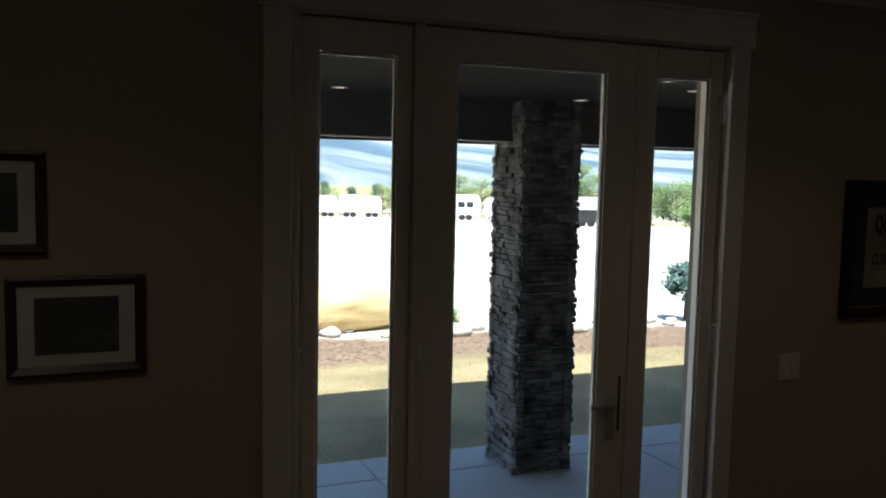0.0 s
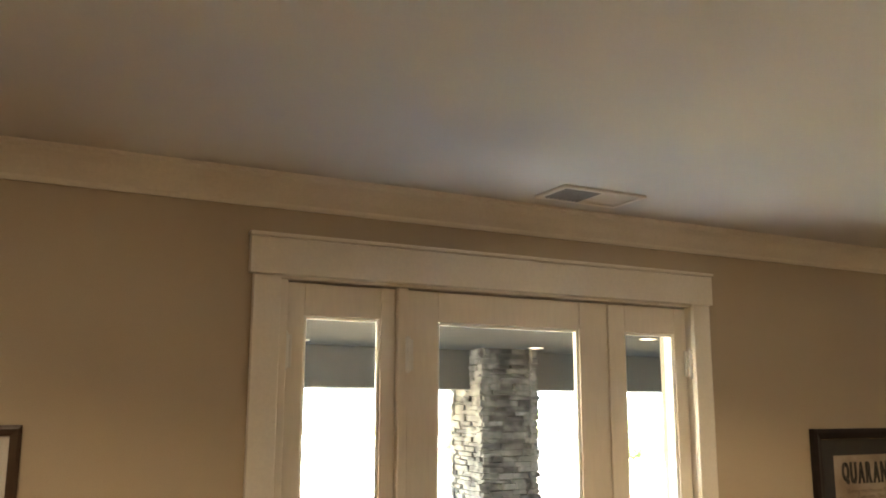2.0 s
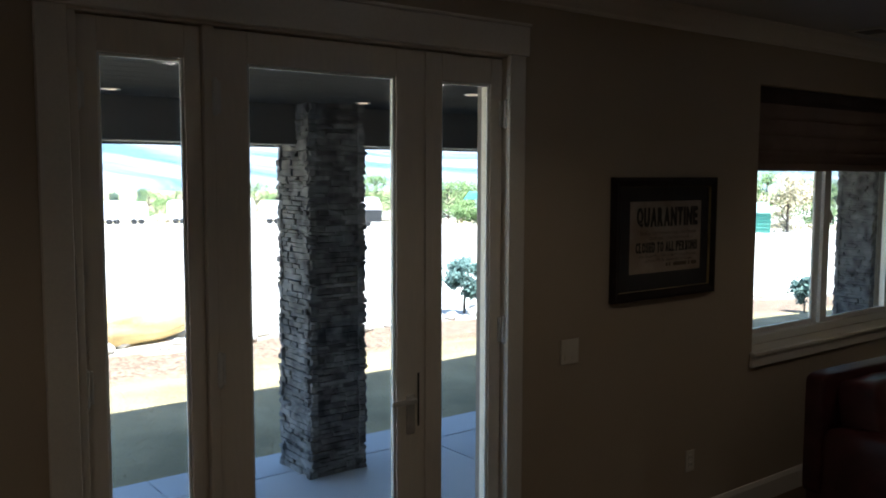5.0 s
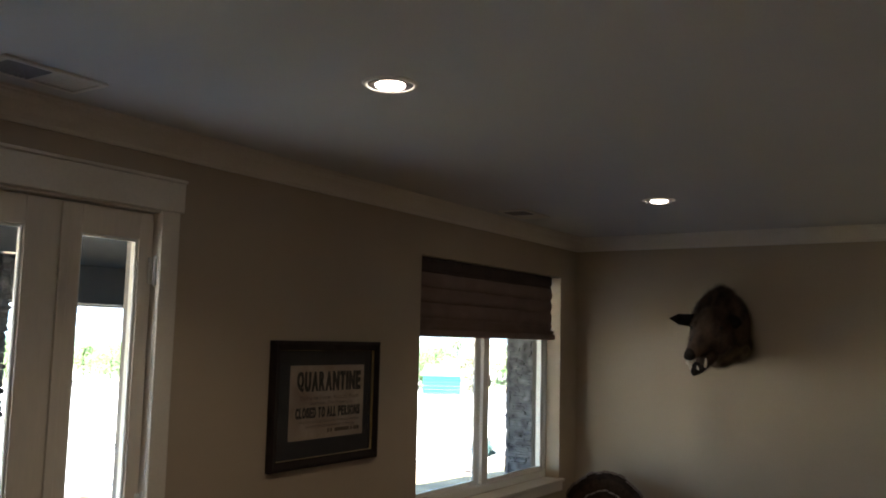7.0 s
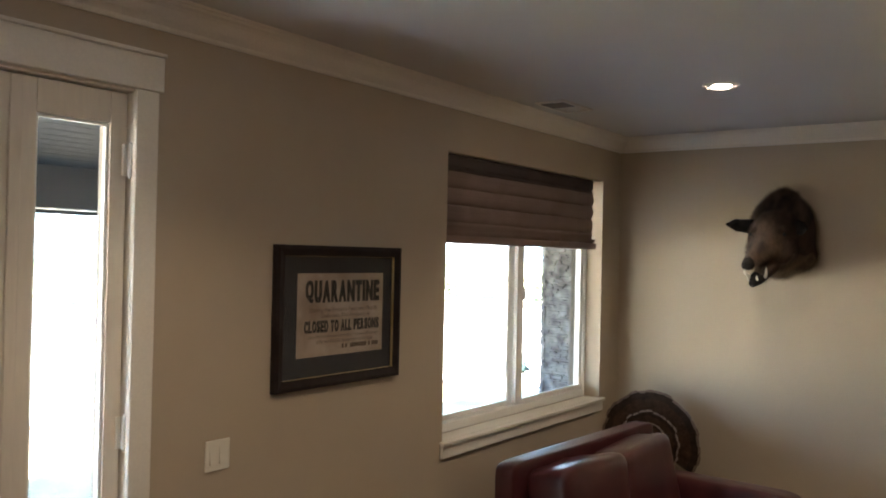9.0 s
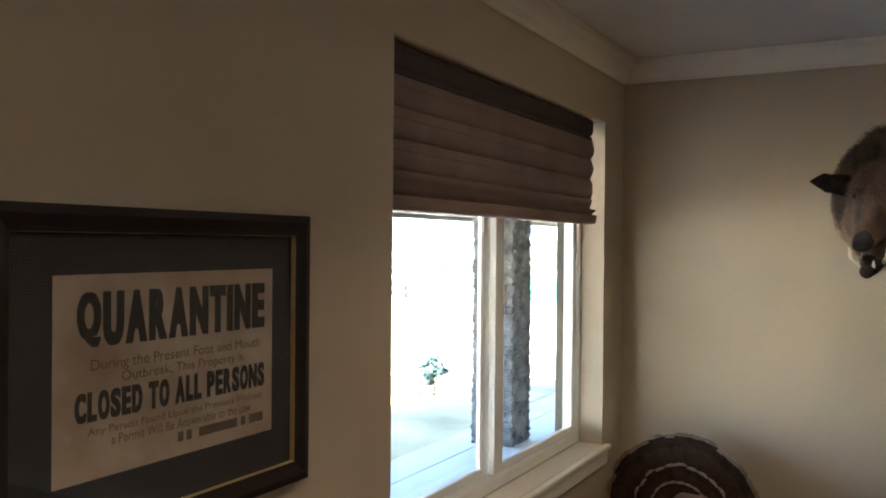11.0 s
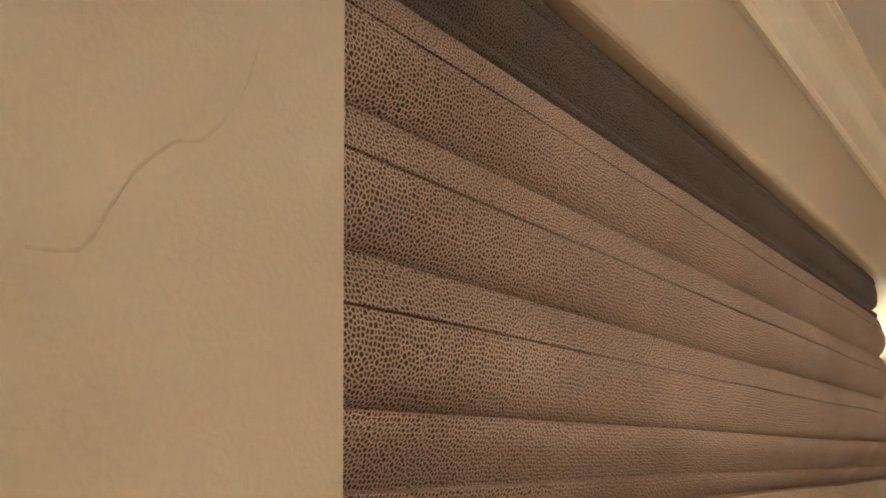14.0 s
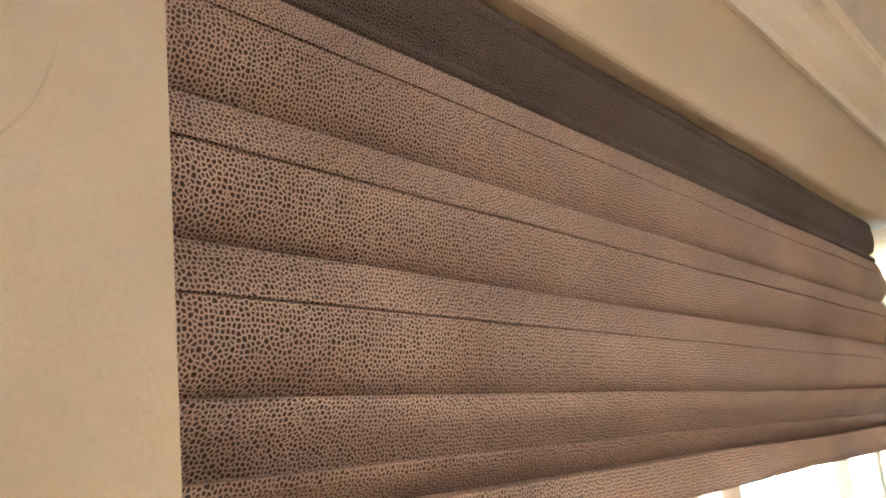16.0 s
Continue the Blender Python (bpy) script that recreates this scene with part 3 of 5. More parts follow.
    for xa, xb, za, zb in ((x0 - 0.10, x0 - 0.001, z0 - 0.10, z1 + 0.11), (x1 + 0.001, x1 + 0.10, z0 - 0.10, z1 + 0.11), (x0, x1, z1 + 0.007, z1 + 0.11), (x0, x1, z0 - 0.10, z0 - 0.004)):
        part("outer_casing", box(xa, xb, 0.2005, 0.236, za, zb, 0.003), M_CASING, top, "dark olive painted outer casing")
    return top


window()


def roman_shade():
    """A soft-fold shade: a fabric profile with creases and lips, swept across the recess, with a rounded valance on top."""
    top = thing("roman_shade", "brown pebbled roman shade with soft folds, half lowered", "window shade", (5.18, 0.03, 1.93))
    xa, xb = 4.2435, 6.075
    prof = [(0.050, 2.332), (0.042, 2.318)]
    crisp = set()
    for cz in (2.316, 2.2245, 2.1334, 2.0425):
        if cz < 2.3:
            prof += [(0.0172, cz + 0.042), (0.0192, cz + 0.028), (0.0240, cz + 0.015), (0.0312, cz + 0.0055)]
        prof += [(0.0370, cz + 0.0008)] if cz < 2.05 else [(0.0370, cz + 0.0008), (0.0290, cz - 0.0025), (0.0250, cz - 0.012), (0.0215, cz - 0.024), (0.0190, cz - 0.0345), (0.0214, cz - 0.0354), (0.0194, cz - 0.0364), (0.0176, cz - 0.044)]
        crisp |= {len(prof) - k for k in ((1,) if cz < 2.05 else (8, 4, 3, 2))}
    # the lowest fold: short pleats that tuck under
    prof += [(0.0220, 2.0405), (0.0380, 2.020), (0.0530, 1.9985), (0.0225, 1.9970), (0.0260, 1.990), (0.0480, 1.9735), (0.0215, 1.9722), (0.0225, 1.962), (0.0240, 1.944), (0.0280, 1.932), (0.060, 1.930)]
    crisp |= {len(prof) - k for k in (9, 8, 6, 5)}
    bm = bmesh.new()
    uv = bm.loops.layers.uv.new("UVMap")
    nx, th = 46, 0.003
    s = [0.0]
    for p, q in zip(prof, prof[1:]):
        s.append(s[-1] + math.dist(p, q))

    def sag(x, z):
        k = (x - xa) / (xb - xa)
        return 0.0006 * math.sin(k * 7 + z * 30) + 0.0022 * noise.noise(Vector((x * 1.7, z * 9, 3.1))) + 0.0012 * noise.noise(Vector((x * 6.0, z * 14, 7.7)))
    rows = {}
    for side in (0, 1):
        for i in range(nx + 1):
            x = xa + (xb - xa) * i / nx
            for j, (y, z) in enumerate(prof):
                edge = (0.006 * math.sin(j * 0.7) - 0.062 * min(1.0, max(0.0, (z - 1.99) / 0.05))) * max(0.0, (i - nx + 4) / 4)
                rows[side, i, j] = bm.verts.new((x + edge, y + sag(x, z) + th * side, z + 1.1 * sag(x + 2, z) * min(1.0, (x - xa) * 1.5)))
    m = len(prof)
    for side in (0, 1):
        for i in range(nx):
            for j in range(m - 1):
                f = bm.faces.new((rows[side, i, j], rows[side, i + 1, j], rows[side, i + 1, j + 1], rows[side, i, j + 1]))
                f.smooth = True
                for lp, (a, b) in zip(f.loops, ((i, j), (i + 1, j), (i + 1, j + 1), (i, j + 1))):
                    lp[uv].uv = (xa + (xb - xa) * a / nx, s[b])
    for e in bm.edges:
        e.smooth = True
    for j in crisp:
        for i in range(nx):
            e = bm.edges.get((rows[0, i, j], rows[0, i + 1, j]))
            if e:
                e.smooth = False
    for i in (0, nx):
        for j in range(m - 1):
            bm.faces.new((rows[0, i, j], rows[0, i, j + 1], rows[1, i, j + 1], rows[1, i, j]))
    for j in (0, m - 1):
        for i in range(nx):
            bm.faces.new((rows[0, i, j], rows[0, i + 1, j], rows[1, i + 1, j], rows[1, i, j]))
    part("folded_fabric", bm, M_SHADE, top).location = -top.location
    vp = [(0.080, 2.404), (0.032, 2.403), (0.023, 2.399), (0.0200, 2.391), (0.0200, 2.3835), (0.0225, 2.3812), (0.0192, 2.379), (0.0182, 2.365), (0.0198, 2.346), (0.0240, 2.335), (0.0400, 2.3265), (0.0280, 2.3240), (0.0237, 2.3185), (0.0252, 2.3130), (0.0310, 2.3112), (0.080, 2.312)]
    bm = bmesh.new()
    uv = bm.loops.layers.uv.new("UVMap")
    grid = [[bm.verts.new((xa + (xb - 0.070 - xa) * i / nx, y + 0.5 * sag(xa + 1.84 * i / nx, z), z)) for (y, z) in vp] for i in range(nx + 1)]
    sv = [0.0]
    for p, q in zip(vp, vp[1:]):
        sv.append(sv[-1] + math.dist(p, q))
    for i in range(nx):
        for j in range(len(vp) - 1):
            f = bm.faces.new((grid[i][j], grid[i + 1][j], grid[i + 1][j + 1], grid[i][j + 1]))
            f.smooth = True
            for lp, (a, b) in zip(f.loops, ((i, j), (i + 1, j), (i + 1, j + 1), (i, j + 1))):
                lp[uv].uv = (xa + (xb - xa) * a / nx, 3 + sv[b])
    bm.faces.new(grid[0]), bm.faces.new(grid[-1][::-1])
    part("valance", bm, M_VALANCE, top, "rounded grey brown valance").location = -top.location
    part("bottom_bar", box(xa + 0.003, xb - 0.012, 0.056, 0.064, 1.9345, 1.958, 0.003), M_FOOT, top, "hidden stiffening bar").location = -top.location
    return top


roman_shade()

# ---------------------------------------------------------------- fixtures on the ceiling


def downlight(x, y):
    top = thing("downlight", "lit round recessed downlight with a white trim ring", "ceiling light", (x, y, CEIL), "recessed ceiling lights")
    ring = add_lathe(bmesh.new(), [(0.074, 0.0), (0.076, -0.006), (0.081, -0.008), (0.088, -0.005), (0.090, 0.0)], (0, 0, 0), seg=40)
    part("trim_ring", ring, M_TRIM, top, smooth=True)
    part("baffle", add_lathe(bmesh.new(), [(0.0735, -0.004), (0.070, -0.002), (0.056, -0.0015), (0.0495, -0.003)], (0, 0, 0), seg=36), M_VENTD, top, "grey lamp baffle", True)
    bulb = add_lathe(bmesh.new(), [(0.049, -0.0035), (0.047, -0.007), (0.041, -0.011), (0.027, -0.014), (0.01, -0.015)], (0, 0, 0), seg=36)
    part("lamp", bulb, M_BULB, top, "glowing warm white lamp", True)
    la = bpy.data.lights.new("downlight_beam", "SPOT")
    la.energy, la.spot_size, la.spot_blend, la.shadow_soft_size, la.color = LAMP_W, radians(130), 0.6, 0.06, (1.0, 0.80, 0.56)
    lo = new("downlight_beam", la)
    lo.parent = top
    lo.location = (0, 0, -0.03)
    return top


LAMP_W = 1.7
# Only those at x 2.275 and 4.845, y -1.215 are seen; rest added fill.
for ly in (-1.215, -3.6):
    for lx in (-2.865, -0.295, 2.275, 4.845):
        downlight(lx, ly)


def ceiling_vent(x, y, group="ceiling vents"):
    top = thing("ceiling_vent", "white steel ceiling vent with angled slats", "ceiling vent", (x, y, CEIL), group)
    w, d = 0.178, 0.095
    bm = bmesh.new()
    for a, b, c, e in ((-w, w, -d, -d + 0.022), (-w, w, d - 0.022, d), (-w, -w + 0.022, -d + 0.022, d - 0.022), (w - 0.022, w, -d + 0.022, d - 0.022)):
        add_box(bm, a, b, c, e, -0.010, 0.0, 0.002)
    part("frame", bm, M_TRIM, top)
    # the left half's shade is put into a darker grey; the right half stays white
    part("backing", box(-w + 0.021, -0.001, -d + 0.021, d - 0.021, -0.0015, 0), M_VENTD, top)
    part("backing", box(0.0, w - 0.021, -d + 0.021, d - 0.021, -0.0015, 0), M_TRIM, top)
    part("divider", box(-0.006, 0.006, -d + 0.022, d - 0.022, -0.009, -0.002), M_TRIM, top)
    for half, tilt in ((-1, 35), (1, -8)):
        for k in range(8):
            cx = half * (0.017 + k * 0.0185)
            bm = box(-0.0075, 0.0075, -d + 0.0225, d - 0.0225, -0.0008, 0.0008)
            s = part("slat", bm, M_VENTD if half < 0 else M_TRIM, top)
            s.matrix_local = pose(cx, 0, -0.0062, 0, tilt, 0)
    return top


ceiling_vent(1.65, -0.29)
ceiling_vent(5.0, -0.27)

# ---------------------------------------------------------------- on the walls


def frame_bars(w, h, bar, depth, inner=0.55):
    """Four mitred bars with a stepped section, in x and z, standing off the wall in -y."""
    bm = bmesh.new()
    prof = [(0, 0), (0, -depth), (bar * 0.35, -depth - 0.004), (bar * 0.8, -depth * max(0.75, inner + 0.04)), (bar, -depth * inner), (bar, 0)]
    corners = [(-w / 2, -h / 2, 1, 1), (w / 2, -h / 2, -1, 1), (w / 2, h / 2, -1, -1), (-w / 2, h / 2, 1, -1)]
    rings = [[bm.verts.new((cx + sx * o, y, cz + sz * o)) for o, y in prof] for cx, cz, sx, sz in corners]
    k = len(prof)
    for a in range(4):
        p, q = rings[a], rings[(a + 1) % 4]
        for i in range(k):
            j = (i + 1) % k
            bm.faces.new((p[i], p[j], q[j], q[i]))
    return bm


def lettering(text, x0, x1, z0, z1, y, parent, material, bold=0.0, smear=0.0):
    cu = bpy.data.curves.new("lettering", "FONT")
    cu.body, cu.offset, cu.fill_mode = text, bold, "FRONT"
    cu.dimensions = "2D"
    ob = bpy.data.objects.new("lettering", cu)
    scene.collection.objects.link(ob)
    me = bpy.data.meshes.new_from_object(ob.evaluated_get(bpy.context.evaluated_depsgraph_get()))
    bpy.data.objects.remove(ob)
    xs, ys = [v.co.x for v in me.vertices], [v.co.y for v in me.vertices]
    ax, bx, ay, by = min(xs), max(xs), min(ys), max(ys)
    for v in me.vertices:
        v.co = Vector((x0 + (v.co.x - ax) / (bx - ax) * (x1 - x0), y, z0 + (v.co.y - ay) / (by - ay) * (z1 - z0)))
    if smear:
        bm = bmesh.new()
        bm.from_mesh(me)
        k = len(bm.verts)
        bm.from_mesh(me)
        bm.verts.ensure_lookup_table()
        for v in bm.verts[k:]:
            v.co += Vector((smear, -0.0001, 0))
        bm.to_mesh(me)
        bm.free()
    me.materials.clear()
    me.materials.append(material)
    o = new("lettering", me)
    o.parent = parent
    return o


def block_lettering(text, x0, x1, z0, z1, y, parent, material):
    """Heavy condensed capitals, each set to the full height of the line with a small gap."""
    wide = {"I": 0.44, "R": 0.98, "N": 1.1, "Q": 1.08, "A": 1.08, "O": 1.05, "D": 1.02, "L": 0.86, "E": 0.9, "S": 0.95, "P": 0.95, " ": 0.5}
    unit = (x1 - x0) / sum(wide.get(ch, 1.0) for ch in text)
    x = x0
    for ch in text:
        w = wide.get(ch, 1.0) * unit
        if ch != " ":
            lettering(ch, x + 0.03 * unit, x + w - 0.15 * unit, z0, z1, y, parent, material, 0.040 if ch in "RQ" else 0.046, 0.12 * unit)
        x += w


def quarantine_print():
    w, h = 0.806, 0.605
    cx, cz = 3.431, 1.592
    top = thing("framed_quarantine_notice", "old quarantine notice in a black frame with gilt fillet", "framed print", (cx, 0, cz))
    part("frame", frame_bars(w, h, 0.046, 0.026, 0.86), M_BLACKFR, top)
    part("backing", box(-w / 2 + 0.03, w / 2 - 0.03, -0.007, -0.002, -h / 2 + 0.03, h / 2 - 0.03), M_SLATE, top, "slate grey mat board")
    iw, ih, f = w / 2 - 0.0445, h / 2 - 0.0445, 0.0022
    bm = bmesh.new()
    for a, b, c, d in ((-iw, iw, -ih, -ih + f), (-iw, iw, ih - f, ih), (-iw, -iw + f, -ih + f, ih - f), (iw - f, iw, -ih + f, ih - f)):
        add_box(bm, a, b, -0.0205, -0.0071, c, d, 0.0006)
    part("fillet", bm, M_GOLD, top, "thin gilt fillet")
    px0, px1, pz0, pz1 = 3.163 - cx, 3.721 - cx, 1.420 - cz, 1.776 - cz
    paper = part("paper", box(px0, px1, -0.0085, -0.0072, pz0, pz1), M_PAPER, top, "aged cream printed notice")
    y, W, H = -0.0092, px1 - px0, pz1 - pz0

    def line(text, u0, u1, v0, v1, m, bold):
        lettering(text, px0 + u0 * W, px0 + u1 * W, pz1 - v1 * H, pz1 - v0 * H, y, paper, m, bold)
    def block(text, u0, u1, v0, v1):
        block_lettering(text, px0 + u0 * W, px0 + u1 * W, pz1 - v1 * H, pz1 - v0 * H, y, paper, M_INK)
    block("QUARANTINE", 0.08, 0.955, 0.085, 0.355)
    line("During the Present Foot and Mouth", 0.135, 0.925, 0.415, 0.485, M_INK2, 0.0)
    line("Outbreak, This Property is", 0.255, 0.83, 0.49, 0.555, M_INK2, 0.0)
    block("CLOSED TO ALL PERSONS", 0.075, 0.955, 0.57, 0.715)
    line("Any Person Found Upon the Premises Without", 0.125, 0.94, 0.745, 0.795, M_INK2, 0.0)
    line("a Permit Will Be Answerable to the Law", 0.215, 0.875, 0.80, 0.85, M_INK2, 0.0)
    bars = bmesh.new()
    for a, b in ((0.50, 0.525), (0.54, 0.565), (0.60, 0.80), (0.82, 0.845), (0.865, 0.945)):
        add_box(bars, px0 + a * W, px0 + b * W, y - 0.0003, y, pz1 - 0.925 * H, pz1 - 0.872 * H)
    part("lettering", bars, M_INK2, paper, "illegible signature line")
    g = part("pane", box(-iw + 0.001, iw - 0.001, -0.0219, -0.0207, -ih + 0.001, ih - 0.001), M_PGLASS, top, "picture glass")
    g.visible_shadow = False
    return top


quarantine_print()


def framed_photo(cx, cz, label):
    w, h = 0.386, 0.302
    top = thing("framed_photograph", label, "framed photo", (cx, 0, cz), "small framed photographs")
    part("frame", frame_bars(w, h, 0.030, 0.020), M_BROWNFR, top)
    part("mat_board", box(-w / 2 + 0.02, w / 2 - 0.02, -0.006, -0.002, -h / 2 + 0.02, h / 2 - 0.02), M_WMAT, top, "white mat board")
    part("photograph", box(-0.117, 0.117, -0.0072, -0.0061, -0.086, 0.086), M_PHOTO, top, "dark landscape photograph")
    g = part("pane", box(-w / 2 + 0.025, w / 2 - 0.025, -0.0122, -0.011, -h / 2 + 0.025, h / 2 - 0.025), M_PGLASS, top)
    g.visible_shadow = False
    return top


framed_photo(-0.042, 1.415, "landscape photograph with white mat in a dark walnut frame")
framed_photo(-0.312, 1.782, "landscape photograph with white mat in a dark walnut frame")


def light_switch():
    top = thing("light_switch", "ivory two-gang rocker light switch on the wall", "light switch", (2.766, 0, 1.092))
    part("plate", box(-0.058, 0.058, -0.006, 0, -0.058, 0.058, 0.003, 2), M_PLASTIC, top)
    for x in (-0.023, 0.023):
        part("rocker", prism([(-0.0062, -0.033), (-0.012, -0.033), (-0.0085, 0.0), (-0.0068, 0.033), (-0.0062, 0.033)], "x", x - 0.0165, x + 0.0165), M_PLASTIC, top)


def outlet():
    top = thing("power_outlet", "ivory duplex power outlet on the wall", "power outlet", (3.694, 0, 0.384))
    part("plate", box(-0.036, 0.036, -0.006, 0, -0.058, 0.058, 0.003, 2), M_PLASTIC, top)
    for z in (-0.02, 0.02):
        s = part("socket", box(-0.017, 0.017, -0.0085, -0.0062, z - 0.014, z + 0.014, 0.002), M_PLASTIC, top)
        part("slots", add_box(box(-0.008, -0.005, -0.0092, -0.0086, z - 0.004, z + 0.006), 0.005, 0.008, -0.0092, -0.0086, z - 0.004, z + 0.006), M_DARK, s)


light_switch()
outlet()


def hairline_crack():
    """A filled crack as a faint wandering ridge; its shade is a darker wall tone."""
    pts = [(4.180, 2.212), (4.170, 2.181), (4.150, 2.154), (4.133, 2.146), (4.114, 2.126), (4.098, 2.096), (4.089, 2.0905), (4.072, 2.089)]
    fine = []
    ext = [pts[0]] + pts + [pts[-1]]
    for p, q, r, t in zip(ext, ext[1:], ext[2:], ext[3:]):
        for k in range(8):
            u = k / 8
            fine.append(tuple(0.5 * (2 * q[i] + (r[i] - p[i]) * u + (2 * p[i] - 5 * q[i] + 4 * r[i] - t[i]) * u * u + (3 * q[i] - p[i] - 3 * r[i] + t[i]) * u ** 3) for i in (0, 1)))
    bm = add_tube(bmesh.new(), [(x + 0.0006 * noise.noise(Vector((x * 90, z * 90, 0))), 0.0007, z) for x, z in fine], [0.0007] + [0.0011] * (len(fine) - 2) + [0.0007], 12)
    return tagged(part("hairline_crack", bm, M_CRACK, None, "", True), "fine painted-over hairline crack in the wall plaster", "crack")


hairline_crack()


def boar_head():
    """A boar's head on the end wall: hide with bristles, ears, snout disc, tongue, tusks, teeth and eyes."""
    o = Vector((XR, -1.16, 2.04))
    src = bmesh.new()
    add_super(src, (-0.12, 0.0, 0.01), (0.24, 0.195, 0.255), 0.95, 36, 24, 0)
    add_super(src, (-0.075, 0.012, 0.250), (0.05, 0.030, 0.055), 1.0, 18, 12, 0)
    add_super(src, (-0.07, -0.075, -0.12), (0.14, 0.125, 0.12), 1.0, 26, 18, 0)
    add_super(src, (-0.15, 0.0, -0.15), (0.17, 0.12, 0.125), 1.0, 26, 18, 0)
    add_super(src, (-0.33, 0.0, -0.02), (0.20, 0.135, 0.165), 1.0, 30, 20, 0, pose(0, 0, 0, 0, -24, 0).to_3x3())
    for s in (-1, 1):
        add_super(src, (-0.37, s * 0.080, -0.10), (0.11, 0.066, 0.090), 1.0, 18, 12, 0)
        add_super(src, (-0.46, s * 0.078, 0.018), (0.045, 0.03, 0.022), 1.0, 14, 10, 0)
    add_tube(src, [(-0.36, 0, -0.03), (-0.47, 0.020, -0.085), (-0.56, 0.040, -0.138), (-0.645, 0.060, -0.188), (-0.668, 0.066, -0.200)], [0.125, 0.086, 0.058, 0.041, 0.031], 20, 0)
    add_tube(src, [(-0.34, 0, -0.14), (-0.46, 0.018, -0.222), (-0.54, 0.036, -0.275), (-0.605, 0.052, -0.305)], [0.085, 0.054, 0.040, 0.024], 16, 0)
    tmp = bpy.data.objects.new("hide", mesh_of(src, "hide", M_HIDE))
    scene.collection.objects.link(tmp)
    rm = tmp.modifiers.new("join", "REMESH")
    rm.mode, rm.voxel_size = "VOXEL", 0.0095
    sm = tmp.modifiers.new("soft", "SMOOTH")
    sm.factor, sm.iterations = 0.5, 6
    bpy.context.view_layer.update()
    hide = bpy.data.meshes.new_from_object(tmp.evaluated_get(bpy.context.evaluated_depsgraph_get()))
    bpy.data.objects.remove(tmp)
    bm = bmesh.new()
    bm.from_mesh(hide)
    for f in bm.faces:
        ct = f.calc_center_median()
        f.material_index = 1 if ct.z + 0.10 * noise.noise(ct * 9) < -0.13 and ct.x > -0.42 else 0
        if ct.x < -0.655 + 0.012 * noise.noise(ct * 20) or (ct.x < -0.52 and ct.z < -0.25):
            f.material_index = 2
    top = thing("boar_head_mount", "mounted dark boar head with pale tusks on the wall", "trophy head", o)
    part("nose", add_super(bmesh.new(), (-0.664, 0.065, -0.198), (0.010, 0.030, 0.026), 0.9, 18, 12, 0, pose(0, 0, 0, 0, -28, 0).to_3x3()), M_NOSE, top, "black snout disc", True)
    part("tongue", add_super(bmesh.new(), (-0.565, 0.042, -0.250), (0.05, 0.026, 0.009), 1.0, 14, 8, 0, pose(0, 0, 0, 0, -25, 0).to_3x3()), M_NOSE, top, "dark tongue in the open mouth", True)
    for s in (-1, 1):
        # a pointed, cupped ear
        base, tip = Vector((-0.29, s * 0.115, 0.045)), Vector((-0.45, 0.258, 0.058)) if s > 0 else Vector((-0.38, -0.205, 0.030))
        ax = tip - base
        side = Vector((0.25, s * 0.1, 0.9)).normalized()
        nrm = ax.cross(side).normalized()
        ear, rows = bmesh.new(), []
        for k in range(7):
            t = k / 6
            hw = 0.046 * (1 - t) ** 0.7 * (1 + 0.6 * t) + 0.004 + (0.008 if k == 4 else 0.0)
            c = base + ax * t
            rows.append([ear.verts.new(c + side * (hw * math.cos(a)) + nrm * (0.022 * (1 - t) * math.sin(a) + 0.006 * math.sin(a))) for a in [2 * math.pi * i / 10 for i in range(10)]])
        for p, q in zip(rows, rows[1:]):
            for i in range(10):
                ear.faces.new((p[i], p[(i + 1) % 10], q[(i + 1) % 10], q[i]))
        ear.faces.new(rows[0])
        ear.faces.new(rows[-1])
        part("ear", ear, M_NOSE, top, "dark pointed ear", True)
        part("tusk", add_tube(bmesh.new(), [(-0.535, s * 0.046 + 0.038, -0.262), (-0.562, s * 0.062 + 0.042, -0.240), (-0.566, s * 0.066 + 0.044, -0.205)], [0.009, 0.008, 0.003], 8), M_TUSK, top, "ivory tusk", True)
        part("tooth", add_tube(bmesh.new(), [(-0.575, s * 0.022 + 0.046, -0.290), (-0.598, s * 0.026 + 0.050, -0.270), (-0.602, s * 0.027 + 0.051, -0.255)], [0.006, 0.006, 0.002], 8), M_TUSK, top, "ivory tooth", True)
        part("eye", add_super(bmesh.new(), (-0.475, s * 0.098, -0.005), (0.012, 0.010, 0.012), 1.0, 10, 8), M_DARK, top, "dark glass eye", True)
    # bristle crest and coat
    rng = random.Random(5)
    src = [f for f in bm.faces if f.material_index in (0, 1)]
    bm.normal_update()
    cents = [(f.calc_center_median().copy(), f.normal.copy(), f.material_index) for f in src]
    for c, nrm, mi in cents:
        for _ in range(2):
            if c.x > -0.005 or c.x < -0.50:
                continue
            p = c + Vector((rng.uniform(-0.012, 0.012), rng.uniform(-0.012, 0.012), rng.uniform(-0.012, 0.012)))
            d = (nrm * 0.35 + Vector((0.8, 0, -0.35)) + Vector((rng.uniform(-.3, .3), rng.uniform(-.3, .3), rng.uniform(-.3, .3)))).normalized()
            ln = rng.uniform(0.010, 0.024)
            if c.z > 0.16 and abs(c.y) < 0.07:
                ln, d = rng.uniform(0.03, 0.06), (d + nrm * 0.7).normalized()
            w = d.orthogonal().normalized() * 0.0014
            f = bm.faces.new([bm.verts.new(p - w), bm.verts.new(p + w), bm.verts.new(p + d * ln)])
            f.material_index = mi
    for v in bm.verts:
        v.co.x = min(v.co.x, 0.0)
    part("hide", bm, [M_HIDE, M_HIDE2, M_NOSE], top, "", True)
    return top


